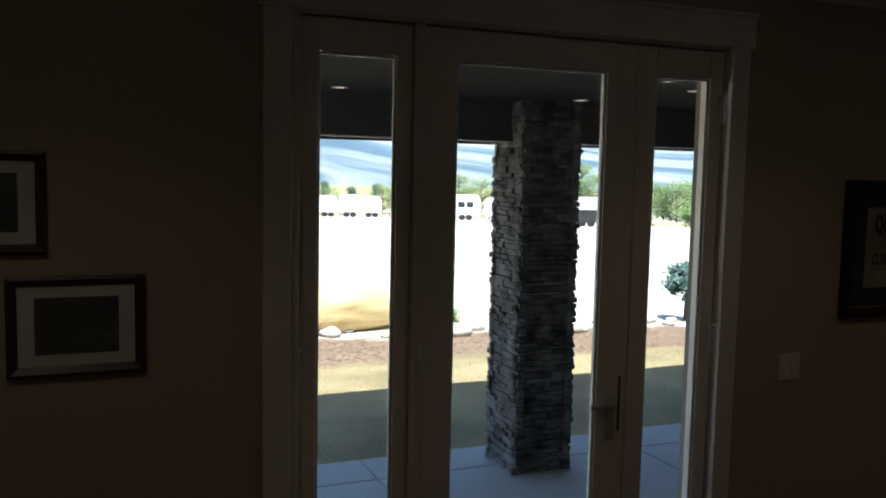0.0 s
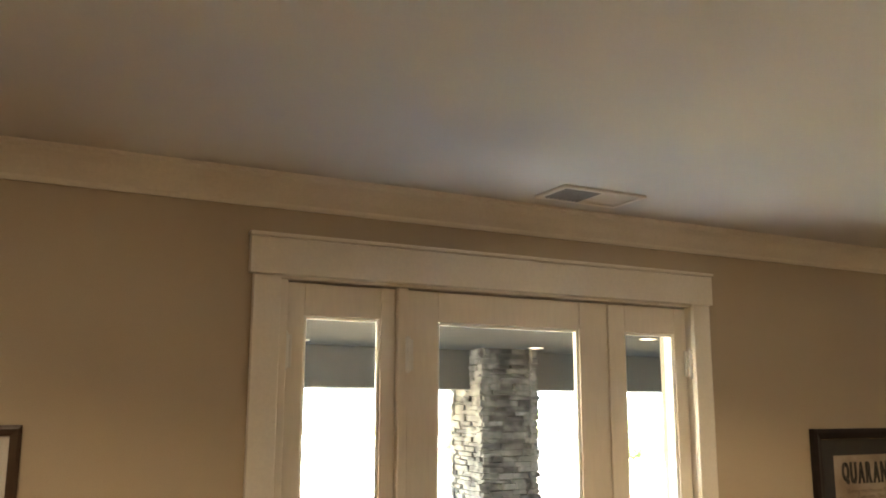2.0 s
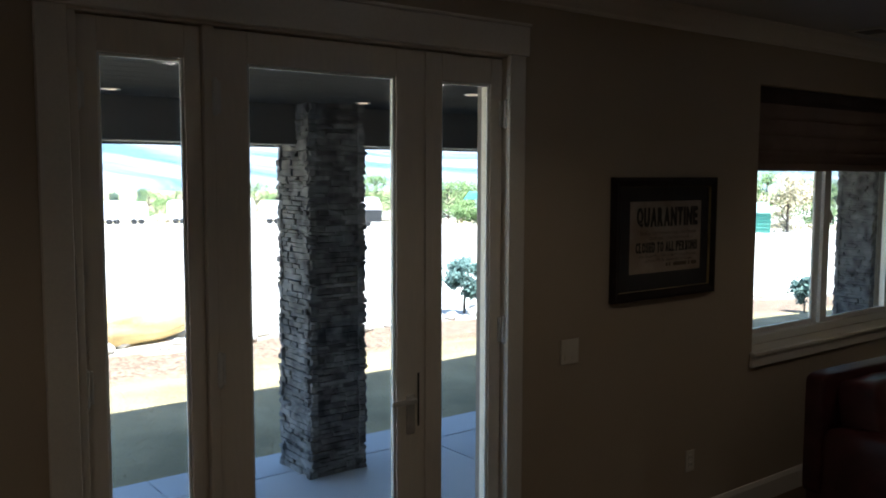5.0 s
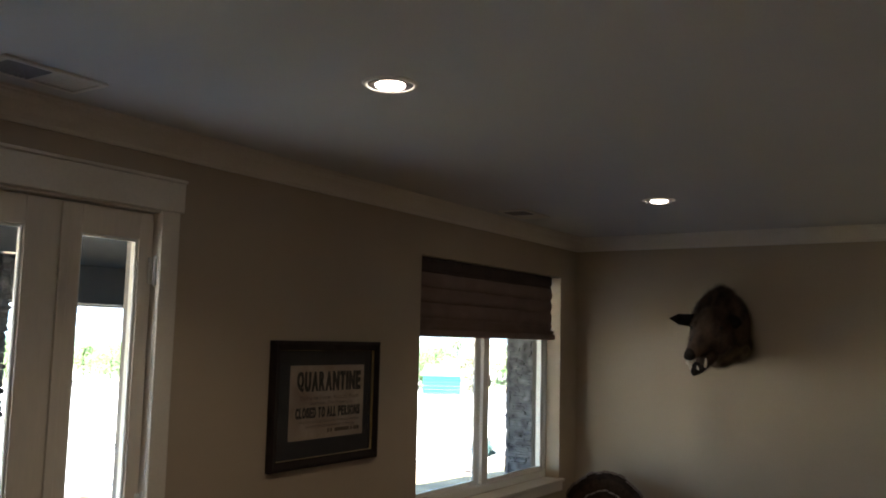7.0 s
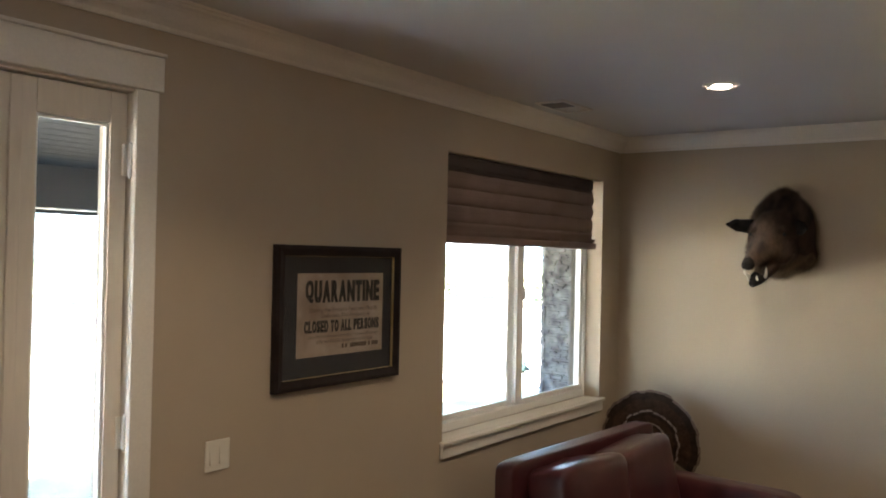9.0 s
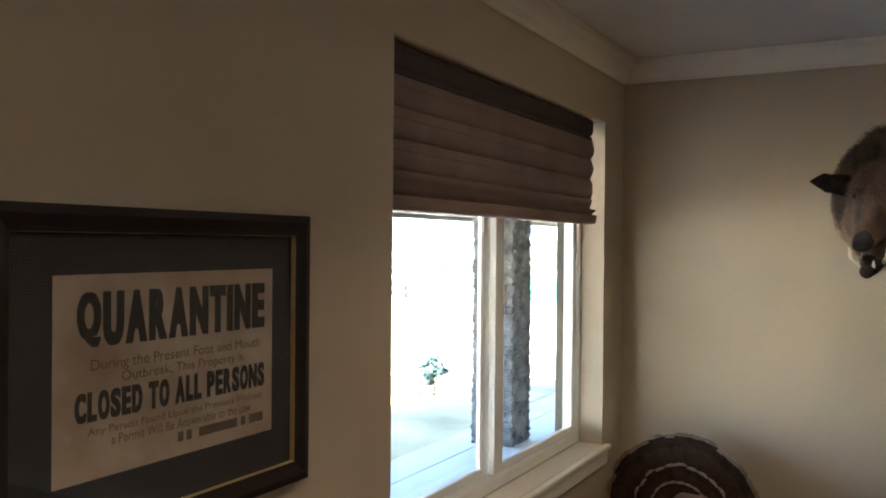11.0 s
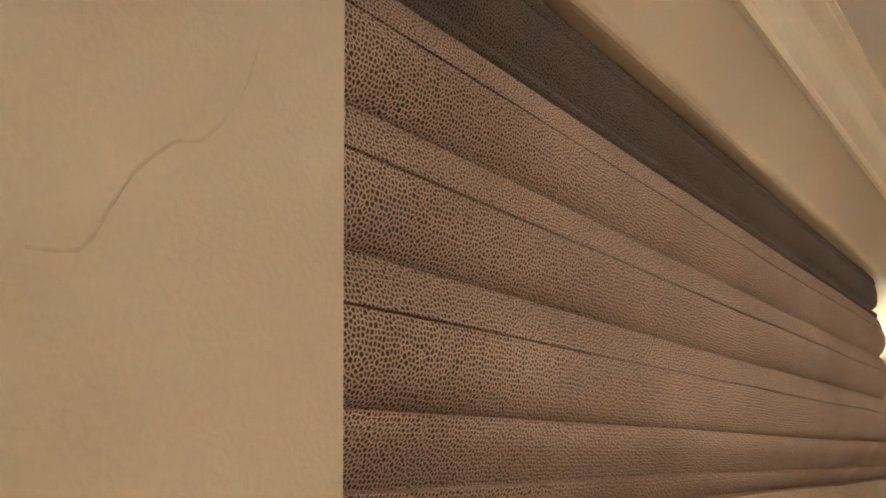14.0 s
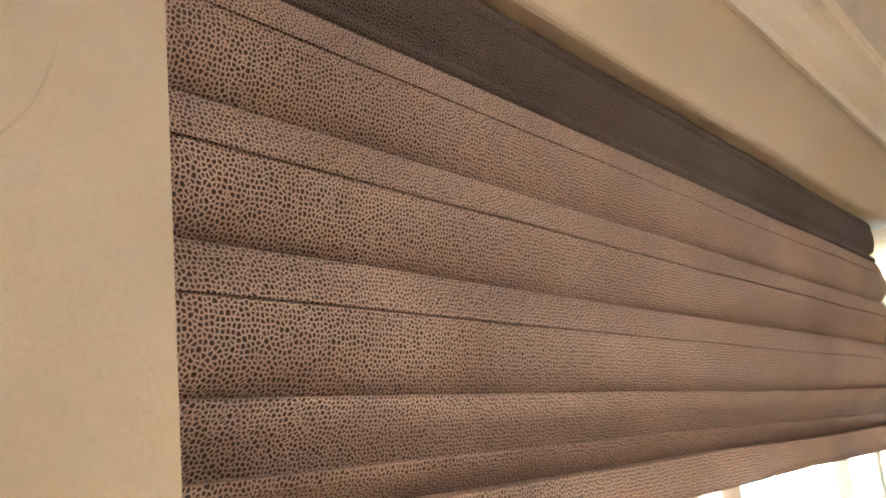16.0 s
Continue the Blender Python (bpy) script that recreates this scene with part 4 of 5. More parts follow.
boar_head()


def turkey_mount():
    """A strutting turkey on the end wall: tail fan in three tiers of feathers, body, neck and pale head."""
    top = thing("turkey_mount", "mounted turkey with fanned dark brown tail feathers", "trophy bird", (XR, -0.362, 0.640))
    rng = random.Random(9)

    def tier(name, n, r0, r1, width, x, cone, tipf, tip, a0, a1):
        for k in range(n):
            bm = bmesh.new()
            a = radians(a0 + (a1 - a0) * k / (n - 1) + rng.uniform(-1.2, 1.2))
            rr = r1 * (1 + rng.uniform(-0.03, 0.02))
            u, v = Vector((0, math.sin(a), math.cos(a))), Vector((0, math.cos(a), -math.sin(a)))
            xx = x - 0.0016 * (k % 2)
            stations = [(0.0, 0.25, 0), (0.35, 0.6, 0), (0.70, 0.92, 0), (0.80, 1.0, 1), (0.80 + 0.2 * (1 - tipf), 1.0, 2), (0.965, 0.86, 2), (1.0, 0.45, 2)]
            prev = None
            for t, w, mi in stations:
                r = r0 + (rr - r0) * t
                c = u * r + Vector((xx - cone * r * 0.25 + 0.05 * (r / r1) ** 2 * cone, 0, 0))
                hw = width * w / 2
                ring = [bm.verts.new(c - v * hw), bm.verts.new(c + Vector((-0.004, 0, 0))), bm.verts.new(c + v * hw), bm.verts.new(c + Vector((0.002, 0, 0)))]
                if prev:
                    for i in range(4):
                        bm.faces.new((prev[0][i], prev[0][(i + 1) % 4], ring[(i + 1) % 4], ring[i])).material_index = prev[1]
                prev = (ring, mi)
            bm.faces.new(prev[0]).material_index = 2
            part(name, bm, [M_FEATHER, M_FBLACK, tip], top)
    tier("tail_feather", 23, 0.04, 0.350, 0.088, -0.250, 0.3, 0.28, M_FTIP, -112, 112)
    tier("covert_feather", 17, 0.03, 0.215, 0.058, -0.274, 0.4, 0.34, M_FPALE, -115, 115)
    tier("covert_feather", 15, 0.02, 0.140, 0.046, -0.297, 0.5, 0.4, M_FPALE, -115, 115)
    part("body", add_super(bmesh.new(), (-0.37, -0.02, -0.13), (0.12, 0.12, 0.145), 1.0, 26, 18, 0, None, 0.08, 3), M_FBLACK, top, "black feathered body", True)
    part("neck", add_tube(bmesh.new(), [(-0.42, -0.06, -0.12), (-0.49, -0.11, -0.09), (-0.505, -0.135, -0.06)], [0.05, 0.034, 0.028], 12), M_WATTLE, top, "red wattled neck", True)
    part("head", add_super(bmesh.new(), (-0.512, -0.145, -0.035), (0.032, 0.026, 0.034), 1.0, 16, 12), M_PALESKIN, top, "pale blue head", True)
    part("beak", add_tube(bmesh.new(), [(-0.54, -0.15, -0.04), (-0.565, -0.155, -0.055), (-0.57, -0.157, -0.10)], [0.012, 0.008, 0.009], 8), M_WATTLE, top, "red snood", True)
    part("bracket", add_tube(add_super(bmesh.new(), (-0.013, 0, -0.05), (0.012, 0.10, 0.14), 0.6, 20, 12), [(-0.01, 0, -0.06), (-0.30, 0, -0.08)], [0.03, 0.03], 10), M_FOOT, top, "dark wooden wall bracket")
    return top


turkey_mount()


def sofa():
    top = thing("leather_sofa", "oxblood leather loveseat with loose back cushions below the window", "sofa", (4.86, -0.80, 0))
    top.rotation_euler = (0, 0, radians(-3.2))
    x0, x1 = -0.755, 0.79

    def soft(name, c, r, e=0.32, label="", warp=0.03, seed=0.0, rot=None):
        return part(name, add_super(bmesh.new(), c, r, e, 44, 26, 0, rot, warp, seed), M_LEATHER, top, label, True)
    part("base", box(x0 + 0.02, x1 - 0.02, -0.58, 0.36, 0.07, 0.30, 0.02, 3), M_LEATHER, top, "", True)
    soft("backrest", ((x0 + x1) / 2, 0.315, 0.552), ((x1 - x0) / 2, 0.055, 0.325), 0.10, "", 0.006)
    for s, cx in ((-1, x0 + 0.10), (1, x1 - 0.10)):
        soft("armrest", (cx, -0.19, 0.345), (0.10, 0.48, 0.275), 0.3, "", 0.02, s)
    cw = (x1 - x0 - 0.40) / 2
    for k in range(2):
        cx = x0 + 0.20 + cw * (k + 0.5)
        soft("seat_cushion", (cx, -0.20, 0.385), (cw / 2 - 0.006, 0.42, 0.095), 0.35, "", 0.02, k)
        soft("back_cushion", (cx - (0.02 if k else 0.04), 0.13, 0.630), (cw / 2 + (0.01 if k else 0.04), 0.12, 0.222), 0.24, "plump leather back cushion", 0.045, 3 + k, pose(0, 0, 0, -10, -4 if k else 2, 0).to_3x3())
    for fx in (x0 + 0.08, x1 - 0.08):
        for fy in (-0.53, 0.32):
            part("foot", add_lathe(bmesh.new(), [(0.022, 0), (0.03, 0.02), (0.034, 0.072)], (fx, fy, 0), seg=14), M_FOOT, top, "dark wooden foot")
    return top


sofa()

# ---------------------------------------------------------------- outside: ground, patio, porch
G0 = -0.115


def ground_z(x, y):
    r = math.hypot(x, y)
    z = G0 - 0.03
    if r > 9:
        z -= 0.042 * (min(r, 135) - 9)
    if r > 135:
        z -= 0.013 * (min(r, 700) - 135)
    if y < 3:
        z = G0 - 0.03 if r < 60 else z
    return z + (0.03 * noise.noise(Vector((x * 0.5, y * 0.5, 0))) if r < 60 else 0)


def ground():
    bm = bmesh.new()
    ys = [-60, -20, -8, 0.5] + [2.6 + 0.35 * i for i in range(24)] + [11.5, 13, 15, 18, 22, 27, 34, 44, 58, 75, 95, 120, 150, 200, 280, 400, 600, 900, 1400, 2200, 3500, 4800]
    xs = [-4000, -2000, -900, -400, -180, -90, -45, -24, -14, -8] + [-4 + 0.5 * i for i in range(46)] + [21, 24, 28, 34, 42, 55, 75, 105, 160, 260, 450, 900, 2000, 4000]
    grid = [[bm.verts.new((x, y, ground_z(x, y))) for x in xs] for y in ys]
    for p, q in zip(grid, grid[1:]):
        for i in range(len(xs) - 1):
            bm.faces.new((p[i], p[i + 1], q[i + 1], q[i])).smooth = True
    return structure("ground", bm, M_GROUND, "dry lawn, brown mulch bed and pale gravel lot")


ground()


def mountains():
    bm = bmesh.new()
    pts = [(-40, 3.0), (0, 3.9), (14, 4.0), (20, 3.7), (27, 3.3), (36, 3.2), (50, 3.0), (75, 2.8), (110, 2.6)]

    def elev(b):
        for (a, e), (c, f) in zip(pts, pts[1:]):
            if a <= b <= c:
                return e + (f - e) * (b - a) / (c - a)
        return 0.8
    rows = []
    nb = 220
    for i in range(nb + 1):
        b = -40 + 150 * i / nb
        a = radians(b)
        col = []
        for k in range(13):
            t = k / 12
            d = 650 + 1900 * t ** 1.5
            n1 = noise.fractal(Vector((b * 0.16, t * 2.2, 1.7)), 1.0, 2.0, 5)
            h = math.tan(radians(elev(b) * (0.12 + 0.88 * t) + 0.22 * n1 * (0.3 + t) * min(1.5, elev(b)))) * d
            col.append(bm.verts.new((d * math.sin(a), d * math.cos(a), -13 + h if k else -30)))
        rows.append(col)
    for p, q in zip(rows, rows[1:]):
        for k in range(12):
            bm.faces.new((p[k], q[k], q[k + 1], p[k + 1])).smooth = True
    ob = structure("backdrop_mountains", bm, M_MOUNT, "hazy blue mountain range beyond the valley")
    return ob


mountains()


def patio():
    top = thing("patio", "grey jointed concrete patio", "patio", kind="structure")
    part("bed", box(-6.0, 16.0, WT + 0.002, 2.80, G0 - 0.12, G0 - 0.012), M_MORTAR, top)
    xs = [-5.9 + 2.0 * k - 0.37 for k in range(12)]
    for a, b in zip(xs, xs[1:]):
        for c, d in ((WT + 0.004, 2.40), (2.408, 2.81)):
            part("slab", box(a + 0.004, b - 0.004, c, d, G0 - 0.1, G0, 0.006, 2), M_CONC, top)
    return top


patio()
structure("house_outer_wall", add_box(add_box(add_box(add_box(add_box(bmesh.new(), -6, DOOR[0], WT + 0.001, WT + 0.03, G0, 3.2), DOOR[1], WIN[0], WT + 0.001, WT + 0.03, G0, 3.2), WIN[1], 13.0, WT + 0.001, WT + 0.03, G0, 3.2), DOOR[0], DOOR[1], WT + 0.001, WT + 0.03, 2.44, 3.2), WIN[0], WIN[1], WT + 0.001, WT + 0.03, 2.41, 3.2), M_STUCCO, "brown painted outer wall of the house")
structure("house_outer_wall_below_window", box(WIN[0], WIN[1], WT + 0.001, WT + 0.03, G0, WIN[2] - 0.002), M_STUCCO, "brown painted outer wall of the house")


BEAM_X = (9.832, 10.233)      # where the beam meets the second pillar


def porch_roof():
    """A lean-to porch roof: sloping boarded soffit, fascia and shingles."""
    top = thing("porch_roof", "lean-to porch roof with a boarded soffit", "porch roof", kind="structure")
    ya, za, yb, zb = WT + 0.031, 2.45, 3.62, 2.297
    sl = (zb - za) / (yb - ya)
    n = 24
    for k in range(n):
        y0 = ya + (yb - ya) * k / n
        y1 = ya + (yb - ya) * (k + 1) / n - 0.004
        z0, z1 = za + sl * (y0 - ya), za + sl * (y1 - ya)
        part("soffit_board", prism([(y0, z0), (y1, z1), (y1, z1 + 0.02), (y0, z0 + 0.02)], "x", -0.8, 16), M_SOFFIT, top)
    part("fascia", box(-0.8, 16, yb, yb + 0.03, 2.115, zb + 0.12, 0.004), M_FASCIA, top)
    for xa, xb in ((-0.8, 2.612), (3.013, BEAM_X[0]), (BEAM_X[1], 16)):
        part("beam", box(xa, xb, 2.335, 2.56, 2.096, 2.360, 0.006), M_FASCIA, top, "dark painted beam between the pillars")
    part("roof_deck", prism([(-0.5, 3.36), (yb + 0.1, 2.42), (yb + 0.1, 2.46), (-0.5, 3.4)], "x", -0.82, 16), M_ROOF, top)
    return top


porch_roof()
structure("house_roof", box(-8, 18, -9, 0.0, 3.36, 3.5), M_ROOF, "brown shingled house roof")


def porch_light(x, y):
    z = 2.45 + (2.297 - 2.45) * (y - 0.201) / (3.62 - 0.201)
    top = thing("porch_light", "small round recessed porch light, lit warm", "porch light", (x, y, z - 0.001), "recessed porch lights")
    part("trim_ring", add_lathe(bmesh.new(), [(0.036, 0.0), (0.038, -0.004), (0.050, -0.004), (0.052, 0.0)], (0, 0, 0), seg=28), M_TRIM, top, smooth=True)
    part("lamp", add_lathe(bmesh.new(), [(0.035, 0.0), (0.031, -0.003), (0.01, -0.004)], (0, 0, 0), seg=24), M_XBULB, top, "glowing warm lamp", True)


porch_light(1.36, 2.10)
porch_light(2.95, 2.06)
porch_light(3.33, 1.40)

# ledge stone: a few irregular blocks shared by every stone


def stone_meshes(n=14):
    out = []
    rng = random.Random(3)
    for k in range(n):
        bm = bmesh.new()
        bmesh.ops.create_cube(bm, size=1.0)
        for v in bm.verts:
            if v.co.y < 0:
                v.co += Vector((rng.uniform(-0.05, 0.05), rng.uniform(-0.14, 0.10), rng.uniform(-0.12, 0.12)))
        bmesh.ops.bevel(bm, geom=[e for e in bm.edges if any(v.co.y < 0 for v in e.verts)], offset=0.07, segments=1, affect="EDGES")
        for v in bm.verts:
            if v.co.y < -0.3:
                v.co += Vector((rng.uniform(-.03, .03), rng.uniform(-.1, .1), rng.uniform(-.05, .05)))
        out.append(mesh_of(bm, "stone", M_STONE))
    return out


STONES = stone_meshes()


def stone_face(rng, width, height, lo=0.021, hi=0.046):
    """Courses of stones on a face: centre u, centre w, length, height, depth."""
    w = 0.0
    while w < height - 0.02:
        h = min(rng.uniform(lo, hi), height - w)
        u = -0.02 * rng.random()
        while u < width - 0.01:
            ln = min(rng.uniform(0.06, 0.20), width - u + rng.uniform(0.0, 0.022))
            if width - u - ln < 0.045:
                ln = width - u + rng.uniform(-0.004, 0.022)
            yield u + ln / 2, w + h / 2, ln - 0.003, h - 0.002, rng.uniform(0.036, 0.056)
            u += ln
        w += h


def stone_pillar(x0, y0, side, z1, label, separate, faces, seed):
    """A square pillar: mortar core with stone courses on its faces (0 south, 1 west, 2 north, 3 east)."""
    rng = random.Random(seed)
    top = thing("stone_pillar", label, "stone pillar", (x0, y0, G0), "porch pillars")
    i = 0.03
    part("core", box(i, side - i, i, side - i, 0, z1 - G0), M_MORTAR, top)
    spot = {0: lambda u, w, d: pose(u, i - d / 2 + 0.02, w), 1: lambda u, w, d: pose(i - d / 2 + 0.02, side - u, w, 0, 0, -90),
            2: lambda u, w, d: pose(side - u, side - i + d / 2 - 0.02, w, 0, 0, 180), 3: lambda u, w, d: pose(side - i + d / 2 - 0.02, u, w, 0, 0, 90)}
    joined = bmesh.new()
    for f in range(4):
        for u, w, ln, h, d in stone_face(rng, side, z1 - G0):
            m = spot[f](u, w, d) @ Matrix.Diagonal((ln, d, h, 1))
            me = rng.choice(STONES)
            if separate and f in faces:
                ob = new("stone", me)
                ob.parent = top
                ob.matrix_local = m
            else:
                k = len(joined.verts)
                joined.from_mesh(me)
                joined.verts.ensure_lookup_table()
                for v in joined.verts[k:]:
                    v.co = m @ v.co
    tagged(part("stones", joined, M_STONE, top), kind="stuff")
    return top


stone_pillar(2.60, 2.17, 0.425, 2.43, "square pillar of stacked grey ledge stone", True, (0,), 11)
stone_pillar(9.82, 2.07, 0.425, 2.43, "square pillar of stacked grey ledge stone", False, (), 12)


# ---------------------------------------------------------------- yard


def boulder(x, y, r, label, mat_, seed, group=""):
    bm = bmesh.new()
    bmesh.ops.create_icosphere(bm, subdivisions=4, radius=1.0)
    for v in bm.verts:
        d = v.co.normalized()
        k = 1 + 0.15 * noise.noise(d * 1.3 + Vector((seed, 0, 0))) + 0.04 * noise.noise(d * 4 + Vector((0, seed, 0)))
        v.co = Vector((d.x * r[0] * k, d.y * r[1] * k, d.z * r[2] * k))
    ob = part("boulder", bm, mat_, None, "", True)
    ob.location = (x, y, ground_z(x, y) + r[2] * 0.72)
    return tagged(ob, label, "boulder", group)


boulder(2.62, 7.95, (1.45, 0.62, 0.33), "large smooth tan boulder beside the mulch bed", M_ROCK, 4.0)


def border_rocks():
    rng = random.Random(4)
    bm = bmesh.new()
    bmesh.ops.create_icosphere(bm, subdivisions=2, radius=1.0)
    for v in bm.verts:
        v.co *= 1 + 0.3 * noise.noise(v.co * 1.6)
    me = mesh_of(bm, "border_rock", M_PEBBLE, True)
    for k in range(60):
        x = -1 + k * 0.27 + rng.uniform(-0.1, 0.1)
        y = 7.55 - 0.07 * x + 0.25 * math.sin(x * 0.9) + rng.uniform(-0.25, 0.25)
        s = rng.uniform(0.06, 0.17)
        ob = new("border_rock", me)
        ob.matrix_world = Matrix.LocRotScale((x, y, ground_z(x, y) + s * 0.3), Euler((0, 0, rng.uniform(0, 6))), (s * 1.3, s, s * 0.6))
        tagged(ob, "pale rock edging the mulch bed", "rock", "rocks along the bed")


border_rocks()


def grass():
    rng = random.Random(8)
    vs, fs = [], []
    for _ in range(60000):
        x = rng.uniform(0.6, 8.0)
        y = rng.uniform(2.83, 5.75)
        h, a = rng.uniform(0.006, 0.016), rng.uniform(0, math.tau)
        z = ground_z(x, y) - 0.002
        w = 0.002
        dx, dy = math.cos(a), math.sin(a)
        k = len(vs)
        ln = rng.uniform(-0.014, 0.014)
        vs += [(x - w * dx, y - w * dy, z), (x + w * dx, y + w * dy, z), (x + ln * dy, y + ln * dx, z + h)]
        fs.append((k, k + 1, k + 2))
    me = bpy.data.meshes.new("grass")
    me.from_pydata(vs, [], fs)
    me.materials.append(M_GRASS)
    return tagged(new("grass", me), "short dry lawn grass beside the patio", "grass", kind="stuff")


grass()


def add_leaf(bm, p, size, rng, mi=0):
    d = Vector((rng.gauss(0, 1), rng.gauss(0, 1), rng.gauss(0, 1))).normalized()
    u = d.orthogonal().normalized() * size * rng.uniform(0.35, 0.6)
    bm.faces.new([bm.verts.new(p - d * size * 0.5), bm.verts.new(p + u), bm.verts.new(p + d * size * 0.5), bm.verts.new(p - u)]).material_index = mi


def plant(name, x, y, height, width, trunk_h, leaf_mat, label, category, leaves=900, leaf=0.3, cone=False, seed=0, group=""):
    """A tapered trunk with limbs and a crown of many small leaves in uneven clumps."""
    rng = random.Random(seed)
    top = thing(name, label, category, (x, y, ground_z(x, y) - 0.03), group)
    bm = bmesh.new()
    r = max(0.012, height * 0.022)
    add_tube(bm, [(0, 0, 0), (0.01 * height, 0, trunk_h), (-0.01 * height, 0.01, height * 0.75), (0, 0, height * 0.95)], [r * 1.3, r, r * 0.5, r * 0.12], 8)
    clumps = []
    for k in range(22):
        t = rng.random() ** 0.8
        z = trunk_h + (height - trunk_h) * (0.06 + 0.9 * t)
        rad = width / 2 * ((1 - t) * 0.95 + 0.06 if cone else math.sqrt(max(0.05, 1 - (2 * t - 0.95) ** 2))) * rng.uniform(0.45, 0.85)
        a = rng.uniform(0, math.tau)
        c = Vector((rad * math.cos(a), rad * math.sin(a), z))
        clumps.append((c, width * rng.uniform(0.10, 0.2)))
        if not cone or k % 2:
            add_tube(bm, [(0, 0, max(trunk_h * 0.8, z - height * 0.14)), tuple(c * 0.6 + Vector((0, 0, z * 0.38))), tuple(c)], [r * 0.5, r * 0.3, r * 0.1], 5)
    part("trunk", bm, M_BARK, top)
    bm = bmesh.new()
    for k in range(leaves):
        c, s = rng.choice(clumps)
        d = Vector((rng.gauss(0, 0.55), rng.gauss(0, 0.55), rng.gauss(0, 0.42)))
        add_leaf(bm, c + d * s, leaf * rng.uniform(0.6, 1.3), rng)
    part("crown", bm, leaf_mat, top)
    return top


plant("small_spruce", 8.2, 7.5, 0.84, 0.74, 0.30, M_BLUELEAF, "small blue-green clipped spruce on a thin stem in the mulch bed", "shrub", 5600, 0.045, False, 1)
plant("small_spruce", 13.2, 4.78, 0.58, 0.44, 0.16, M_BLUELEAF, "small blue-green shrub in the mulch bed", "shrub", 1500, 0.06, False, 2)
plant("seedling_shrub", 4.35, 7.35, 0.30, 0.30, 0.04, M_LEAF, "tiny bright green shrub in the mulch bed", "shrub", 260, 0.05, False, 3)


def at_bearing(deg, d):
    """A place d metres off at a bearing from the first standpoint, clockwise from +y."""
    a = radians(deg)
    return d * math.sin(a), -2.8 + d * math.cos(a)


def trailer(deg, d, length, height, label, lower=None, turn=0.0, windows=False):
    x, y = at_bearing(deg, d)
    top = thing("travel_trailer", label, "trailer", (x, y, ground_z(x, y)), "parked trailers")
    top.rotation_euler = (0, 0, -radians(deg) + turn)
    L, W = length / 2, 1.2
    prof = [(-L, 0.55), (L, 0.55), (L, height * 0.75), (L - 0.25, height - 0.12), (L - 0.5, height), (-L + 0.4, height), (-L + 0.1, height - 0.15), (-L, height * 0.8)]
    bm = prism(prof, "y", -W, W)
    part("body", bm, M_WHITEBODY, top)
    if lower:
        part("lower_panel", box(-L - 0.01, L + 0.01, -W - 0.015, W + 0.015, 0.45, lower), M_BLACKBODY, top, "black lower body")
    for wx in (-L * 0.45, L * 0.1) if windows else ():
        part("window", box(wx, wx + 0.75, -W - 0.02, -W + 0.02, height * 0.52, height * 0.74), M_WINDARK, top)
    for wx in (-0.35, 0.45):
        for wy in (-W + 0.1, W - 0.1):
            part("wheel", add_lathe(bmesh.new(), [(0.2, -0.1), (0.36, -0.1), (0.38, 0), (0.36, 0.1), (0.2, 0.1)], (wx, wy, 0.38), "y", 18), M_TYRE, top)
    part("drawbar", add_box(box(L, L + 1.1, -0.05, 0.05, 0.48, 0.58), L + 0.95, L + 1.05, -0.04, 0.04, 0.0, 0.5), M_BLACKBODY, top)
    return top


trailer(15.05, 108, 2.6, 2.6, "white box trailer parked on the far gravel")
trailer(16.5, 108, 2.5, 2.75, "white box trailer parked on the far gravel")
trailer(17.95, 108, 2.5, 2.6, "white box trailer parked on the far gravel")
trailer(20.45, 108, 2.7, 2.75, "white box trailer parked on the far gravel")
trailer(22.1, 108, 2.5, 2.6, "white box trailer parked on the far gravel")
trailer(24.15, 100, 3.6, 2.9, "white camper trailer parked on the far gravel", windows=True)
trailer(26.3, 100, 3.0, 2.6, "white utility trailer parked on the far gravel")
trailer(32.1, 82, 3.6, 2.7, "white trailer with black lower body on the gravel", 1.6)


def shed(deg, d, w, h, label):
    x, y = at_bearing(deg, d)
    top = thing("metal_shed", label, "shed", (x, y, ground_z(x, y) - 0.1), "green metal sheds")
    top.rotation_euler = (0, 0, -radians(deg))
    part("wall", box(-w / 2, w / 2, 0, 2.4, 0, h), M_GREENMETAL, top)
    k = int(h / 0.3)
    for i in range(k):
        part("rib", box(-w / 2 - 0.01, w / 2 + 0.01, -0.06, -0.002, 0.12 + i * 0.3, 0.24 + i * 0.3, 0.02), M_GREENMETAL, top)
    part("roof", prism([(-w / 2 - 0.2, h), (w / 2 + 0.2, h), (w / 2 - 0.2, h + 0.8), (-w / 2 + 0.2, h + 0.8)], "y", -0.2, 2.6), M_PALEROOF, top, "pale green metal roof")
    return top


shed(57.0, 74, 3.2, 1.7, "green corrugated metal shed with a pale roof")
shed(68.4, 74, 3.6, 1.7, "green corrugated metal shed with a pale roof")

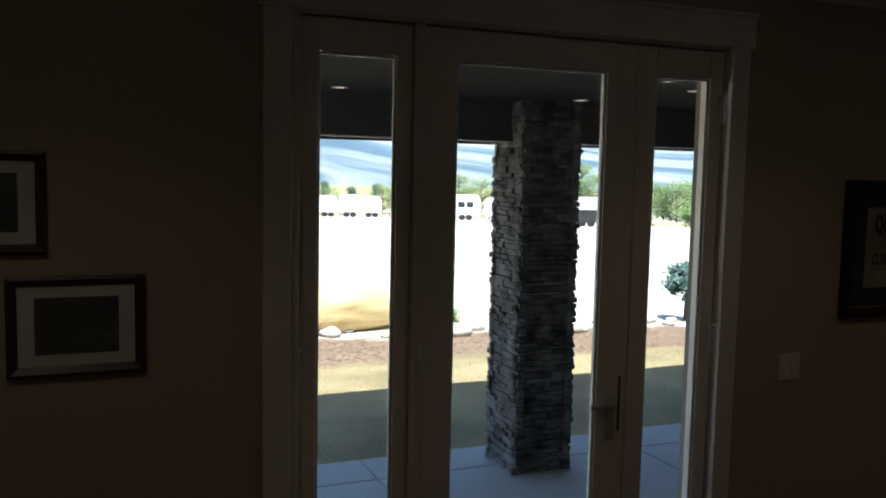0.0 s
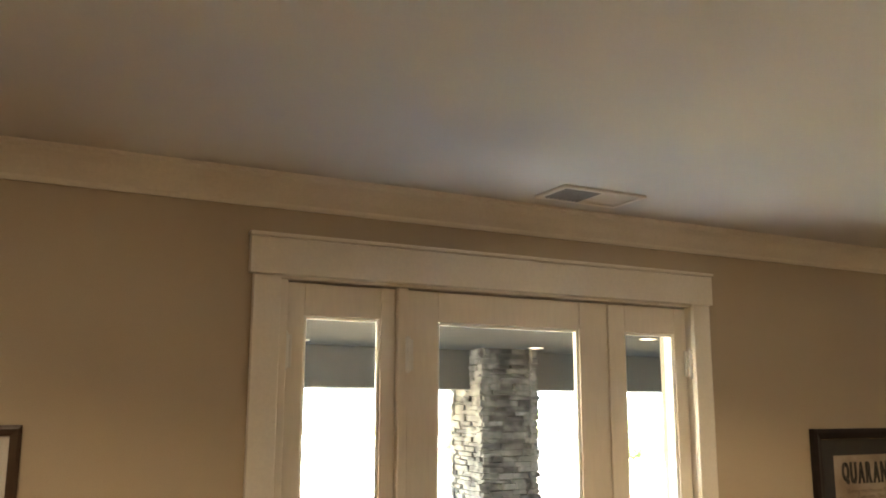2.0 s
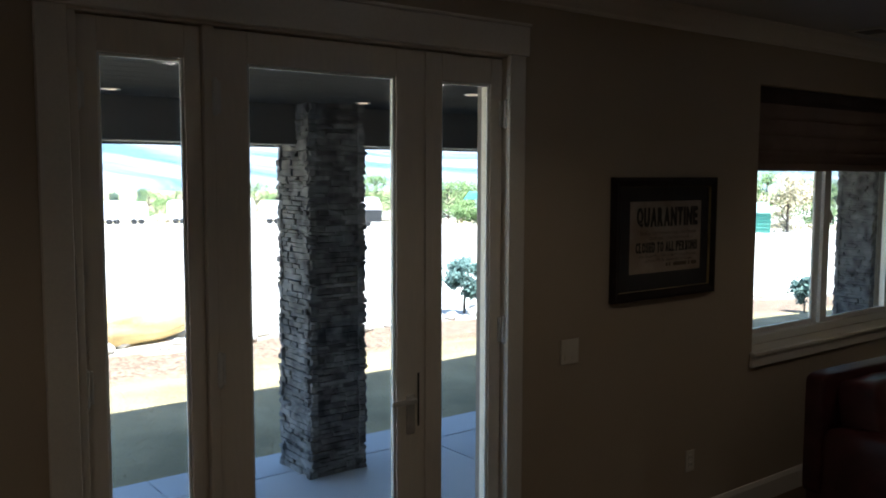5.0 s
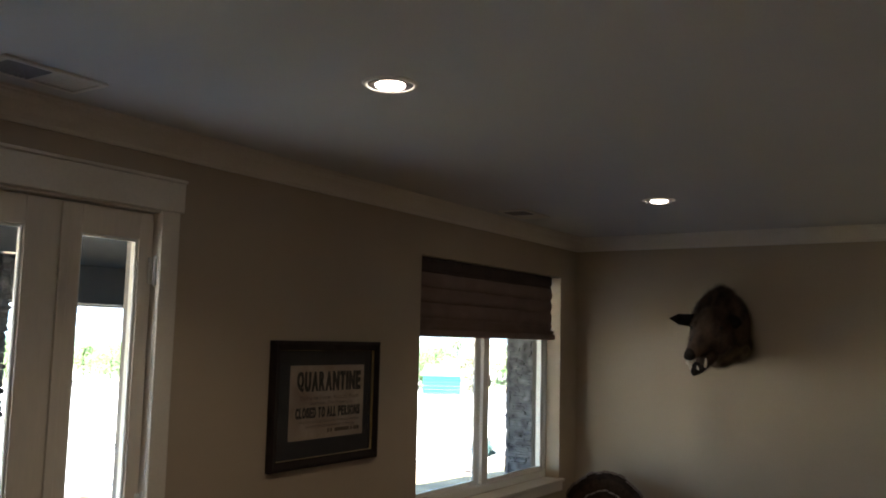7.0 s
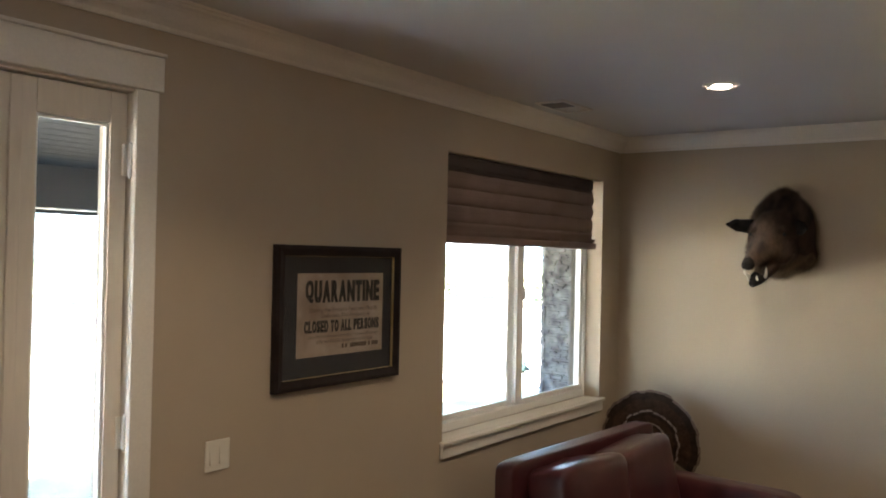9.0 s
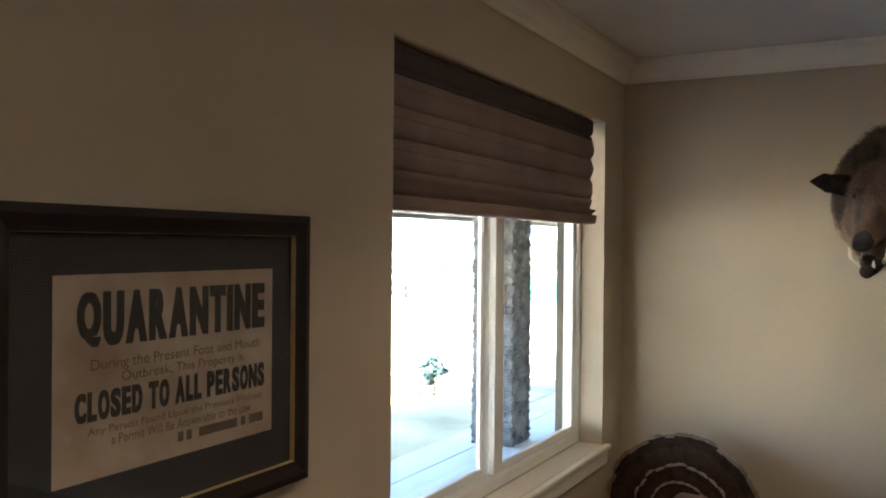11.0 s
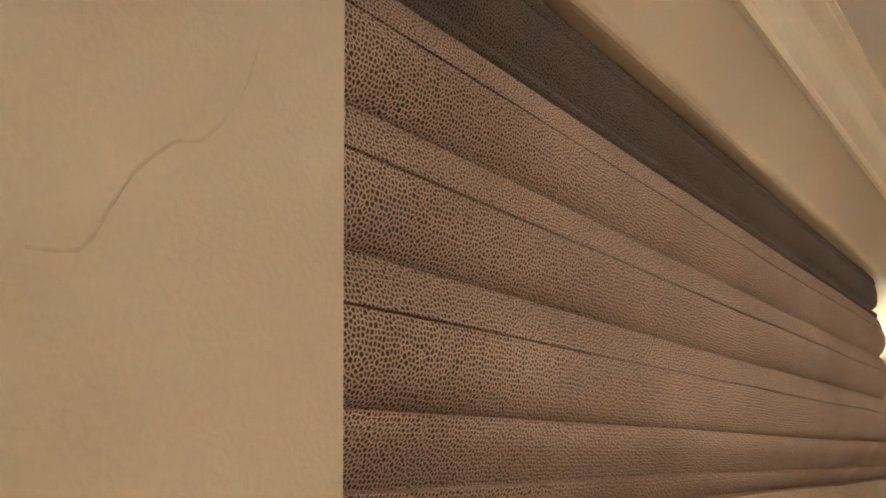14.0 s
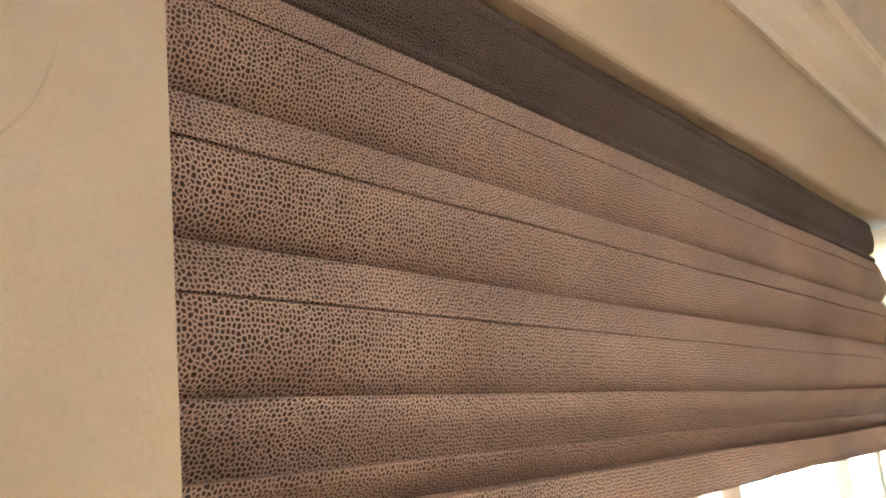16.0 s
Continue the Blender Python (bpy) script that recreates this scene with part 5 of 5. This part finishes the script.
def far_house(deg, d):
    """A small white house under a turquoise metal roof, half hidden by the trees."""
    x, y = at_bearing(deg, d)
    top = thing("house", "small white house with a turquoise metal roof beyond the lot", "house", (x, y, ground_z(x, y) - 0.1))
    top.rotation_euler = (0, 0, -radians(deg))
    wall = part("wall", box(-1.3, 1.3, 0, 3.0, 0, 2.9), M_WHITEBODY, top)
    part("roof", prism([(-2.6, 2.9), (1.7, 2.9), (1.3, 3.7), (-2.0, 3.7)], "y", -0.5, 3.4), M_TURQ, top, "turquoise metal roof")
    for wx in (-0.9, 0.25):
        part("window", box(wx, wx + 0.6, -0.03, 0.02, 1.2, 2.1), M_WINDARK, wall)
    part("porch_post", box(-2.3, -2.15, 0.1, 0.25, 0, 2.9), M_WHITEBODY, top)
    return top


far_house(40.3, 100)

rt = random.Random(77)
TREES = [(14.9, 150, 6.5, 3.0, 1), (16.6, 150, 5.5, 3.4, 1), (18.3, 150, 6.0, 3.2, 1), (20.3, 140, 5.0, 5, 0), (23.7, 135, 7.0, 5.5, 0), (25.2, 140, 6.5, 6, 0), (27.0, 140, 5.5, 5, 0), (28.6, 140, 6, 6, 0), (30.4, 130, 6, 6, 0),
         (31.7, 120, 8.2, 5.5, 0), (33.0, 122, 7.0, 5.0, 0), (34.6, 120, 5.5, 5, 0), (36.2, 115, 5.5, 5.0, 0), (37.0, 125, 7.0, 4.5, 1), (37.8, 115, 5.5, 5.5, 0), (38.8, 118, 6.0, 5.5, 0), (40.2, 118, 6, 6, 0), (39.1, 96, 2.6, 2.6, 0), (41.2, 96, 3.0, 2.8, 0), (43, 125, 6, 6, 0), (47, 125, 6, 6, 0), (51, 120, 6, 6, 0),
         (55.2, 95, 5.5, 5, 0), (56.6, 96, 5.0, 5.0, 0), (58.0, 96, 6.0, 5.0, 0), (59.2, 80, 5.4, 4.2, 2), (60.6, 120, 6.5, 6, 0), (61.8, 120, 7.5, 6, 1), (63.2, 120, 7, 6, 1), (66, 110, 6.5, 6, 0), (68.3, 100, 6.5, 6, 0), (70.5, 100, 6, 6, 0), (73, 100, 6, 6, 0)]
for i, (b, d, h, w, k) in enumerate(TREES):
    x, y = at_bearing(b, d)
    plant(("tree", "conifer_tree", "dry_tree")[k], x, y, h * (0.78 if k == 1 else 0.92), w * (1.05 if k == 1 else 1.4), h * 0.03, (M_LEAF, M_PINE, M_DRYLEAF)[k],
          ("broad green tree beyond the gravel lot", "dark green conifer beyond the gravel lot", "tree with dry tan leaves beyond the lot")[k], "tree", 3200, 0.21, k == 1, 100 + i, "trees beyond the lot")

for i in range(15):
    x, y = at_bearing(14.5 + 4.2 * i + rt.uniform(-0.6, 0.6), rt.uniform(128, 150) if i < 6 else rt.uniform(104, 122))
    plant("bush", x, y, rt.uniform(2.4, 4.2) + (1.2 if i < 6 else 0.0), rt.uniform(4.5, 7.0), 0.1, M_LEAF if rt.random() < 0.75 else M_PINE, "low green bush among the trees beyond the lot", "bush", 1500, 0.21, False, 300 + i, "bushes beyond the lot")


def meadow_bank():
    """Low tufts of dry brush where the lot ends."""
    rng = random.Random(14)
    bm = bmesh.new()
    for _ in range(5000):
        b, d = rng.uniform(10, 75), rng.uniform(92, 118)
        if 14 < b < 34.5 and d < 112:
            d += 20
        x, y = at_bearing(b, d)
        s = rng.uniform(0.3, 0.9)
        add_leaf(bm, Vector((x, y, ground_z(x, y) + s * 0.4 * rng.random())), s, rng)
    return tagged(part("dry_brush", bm, M_DRYLEAF), "dry tan brush along the lot's far edge", "brush", kind="stuff")


meadow_bank()
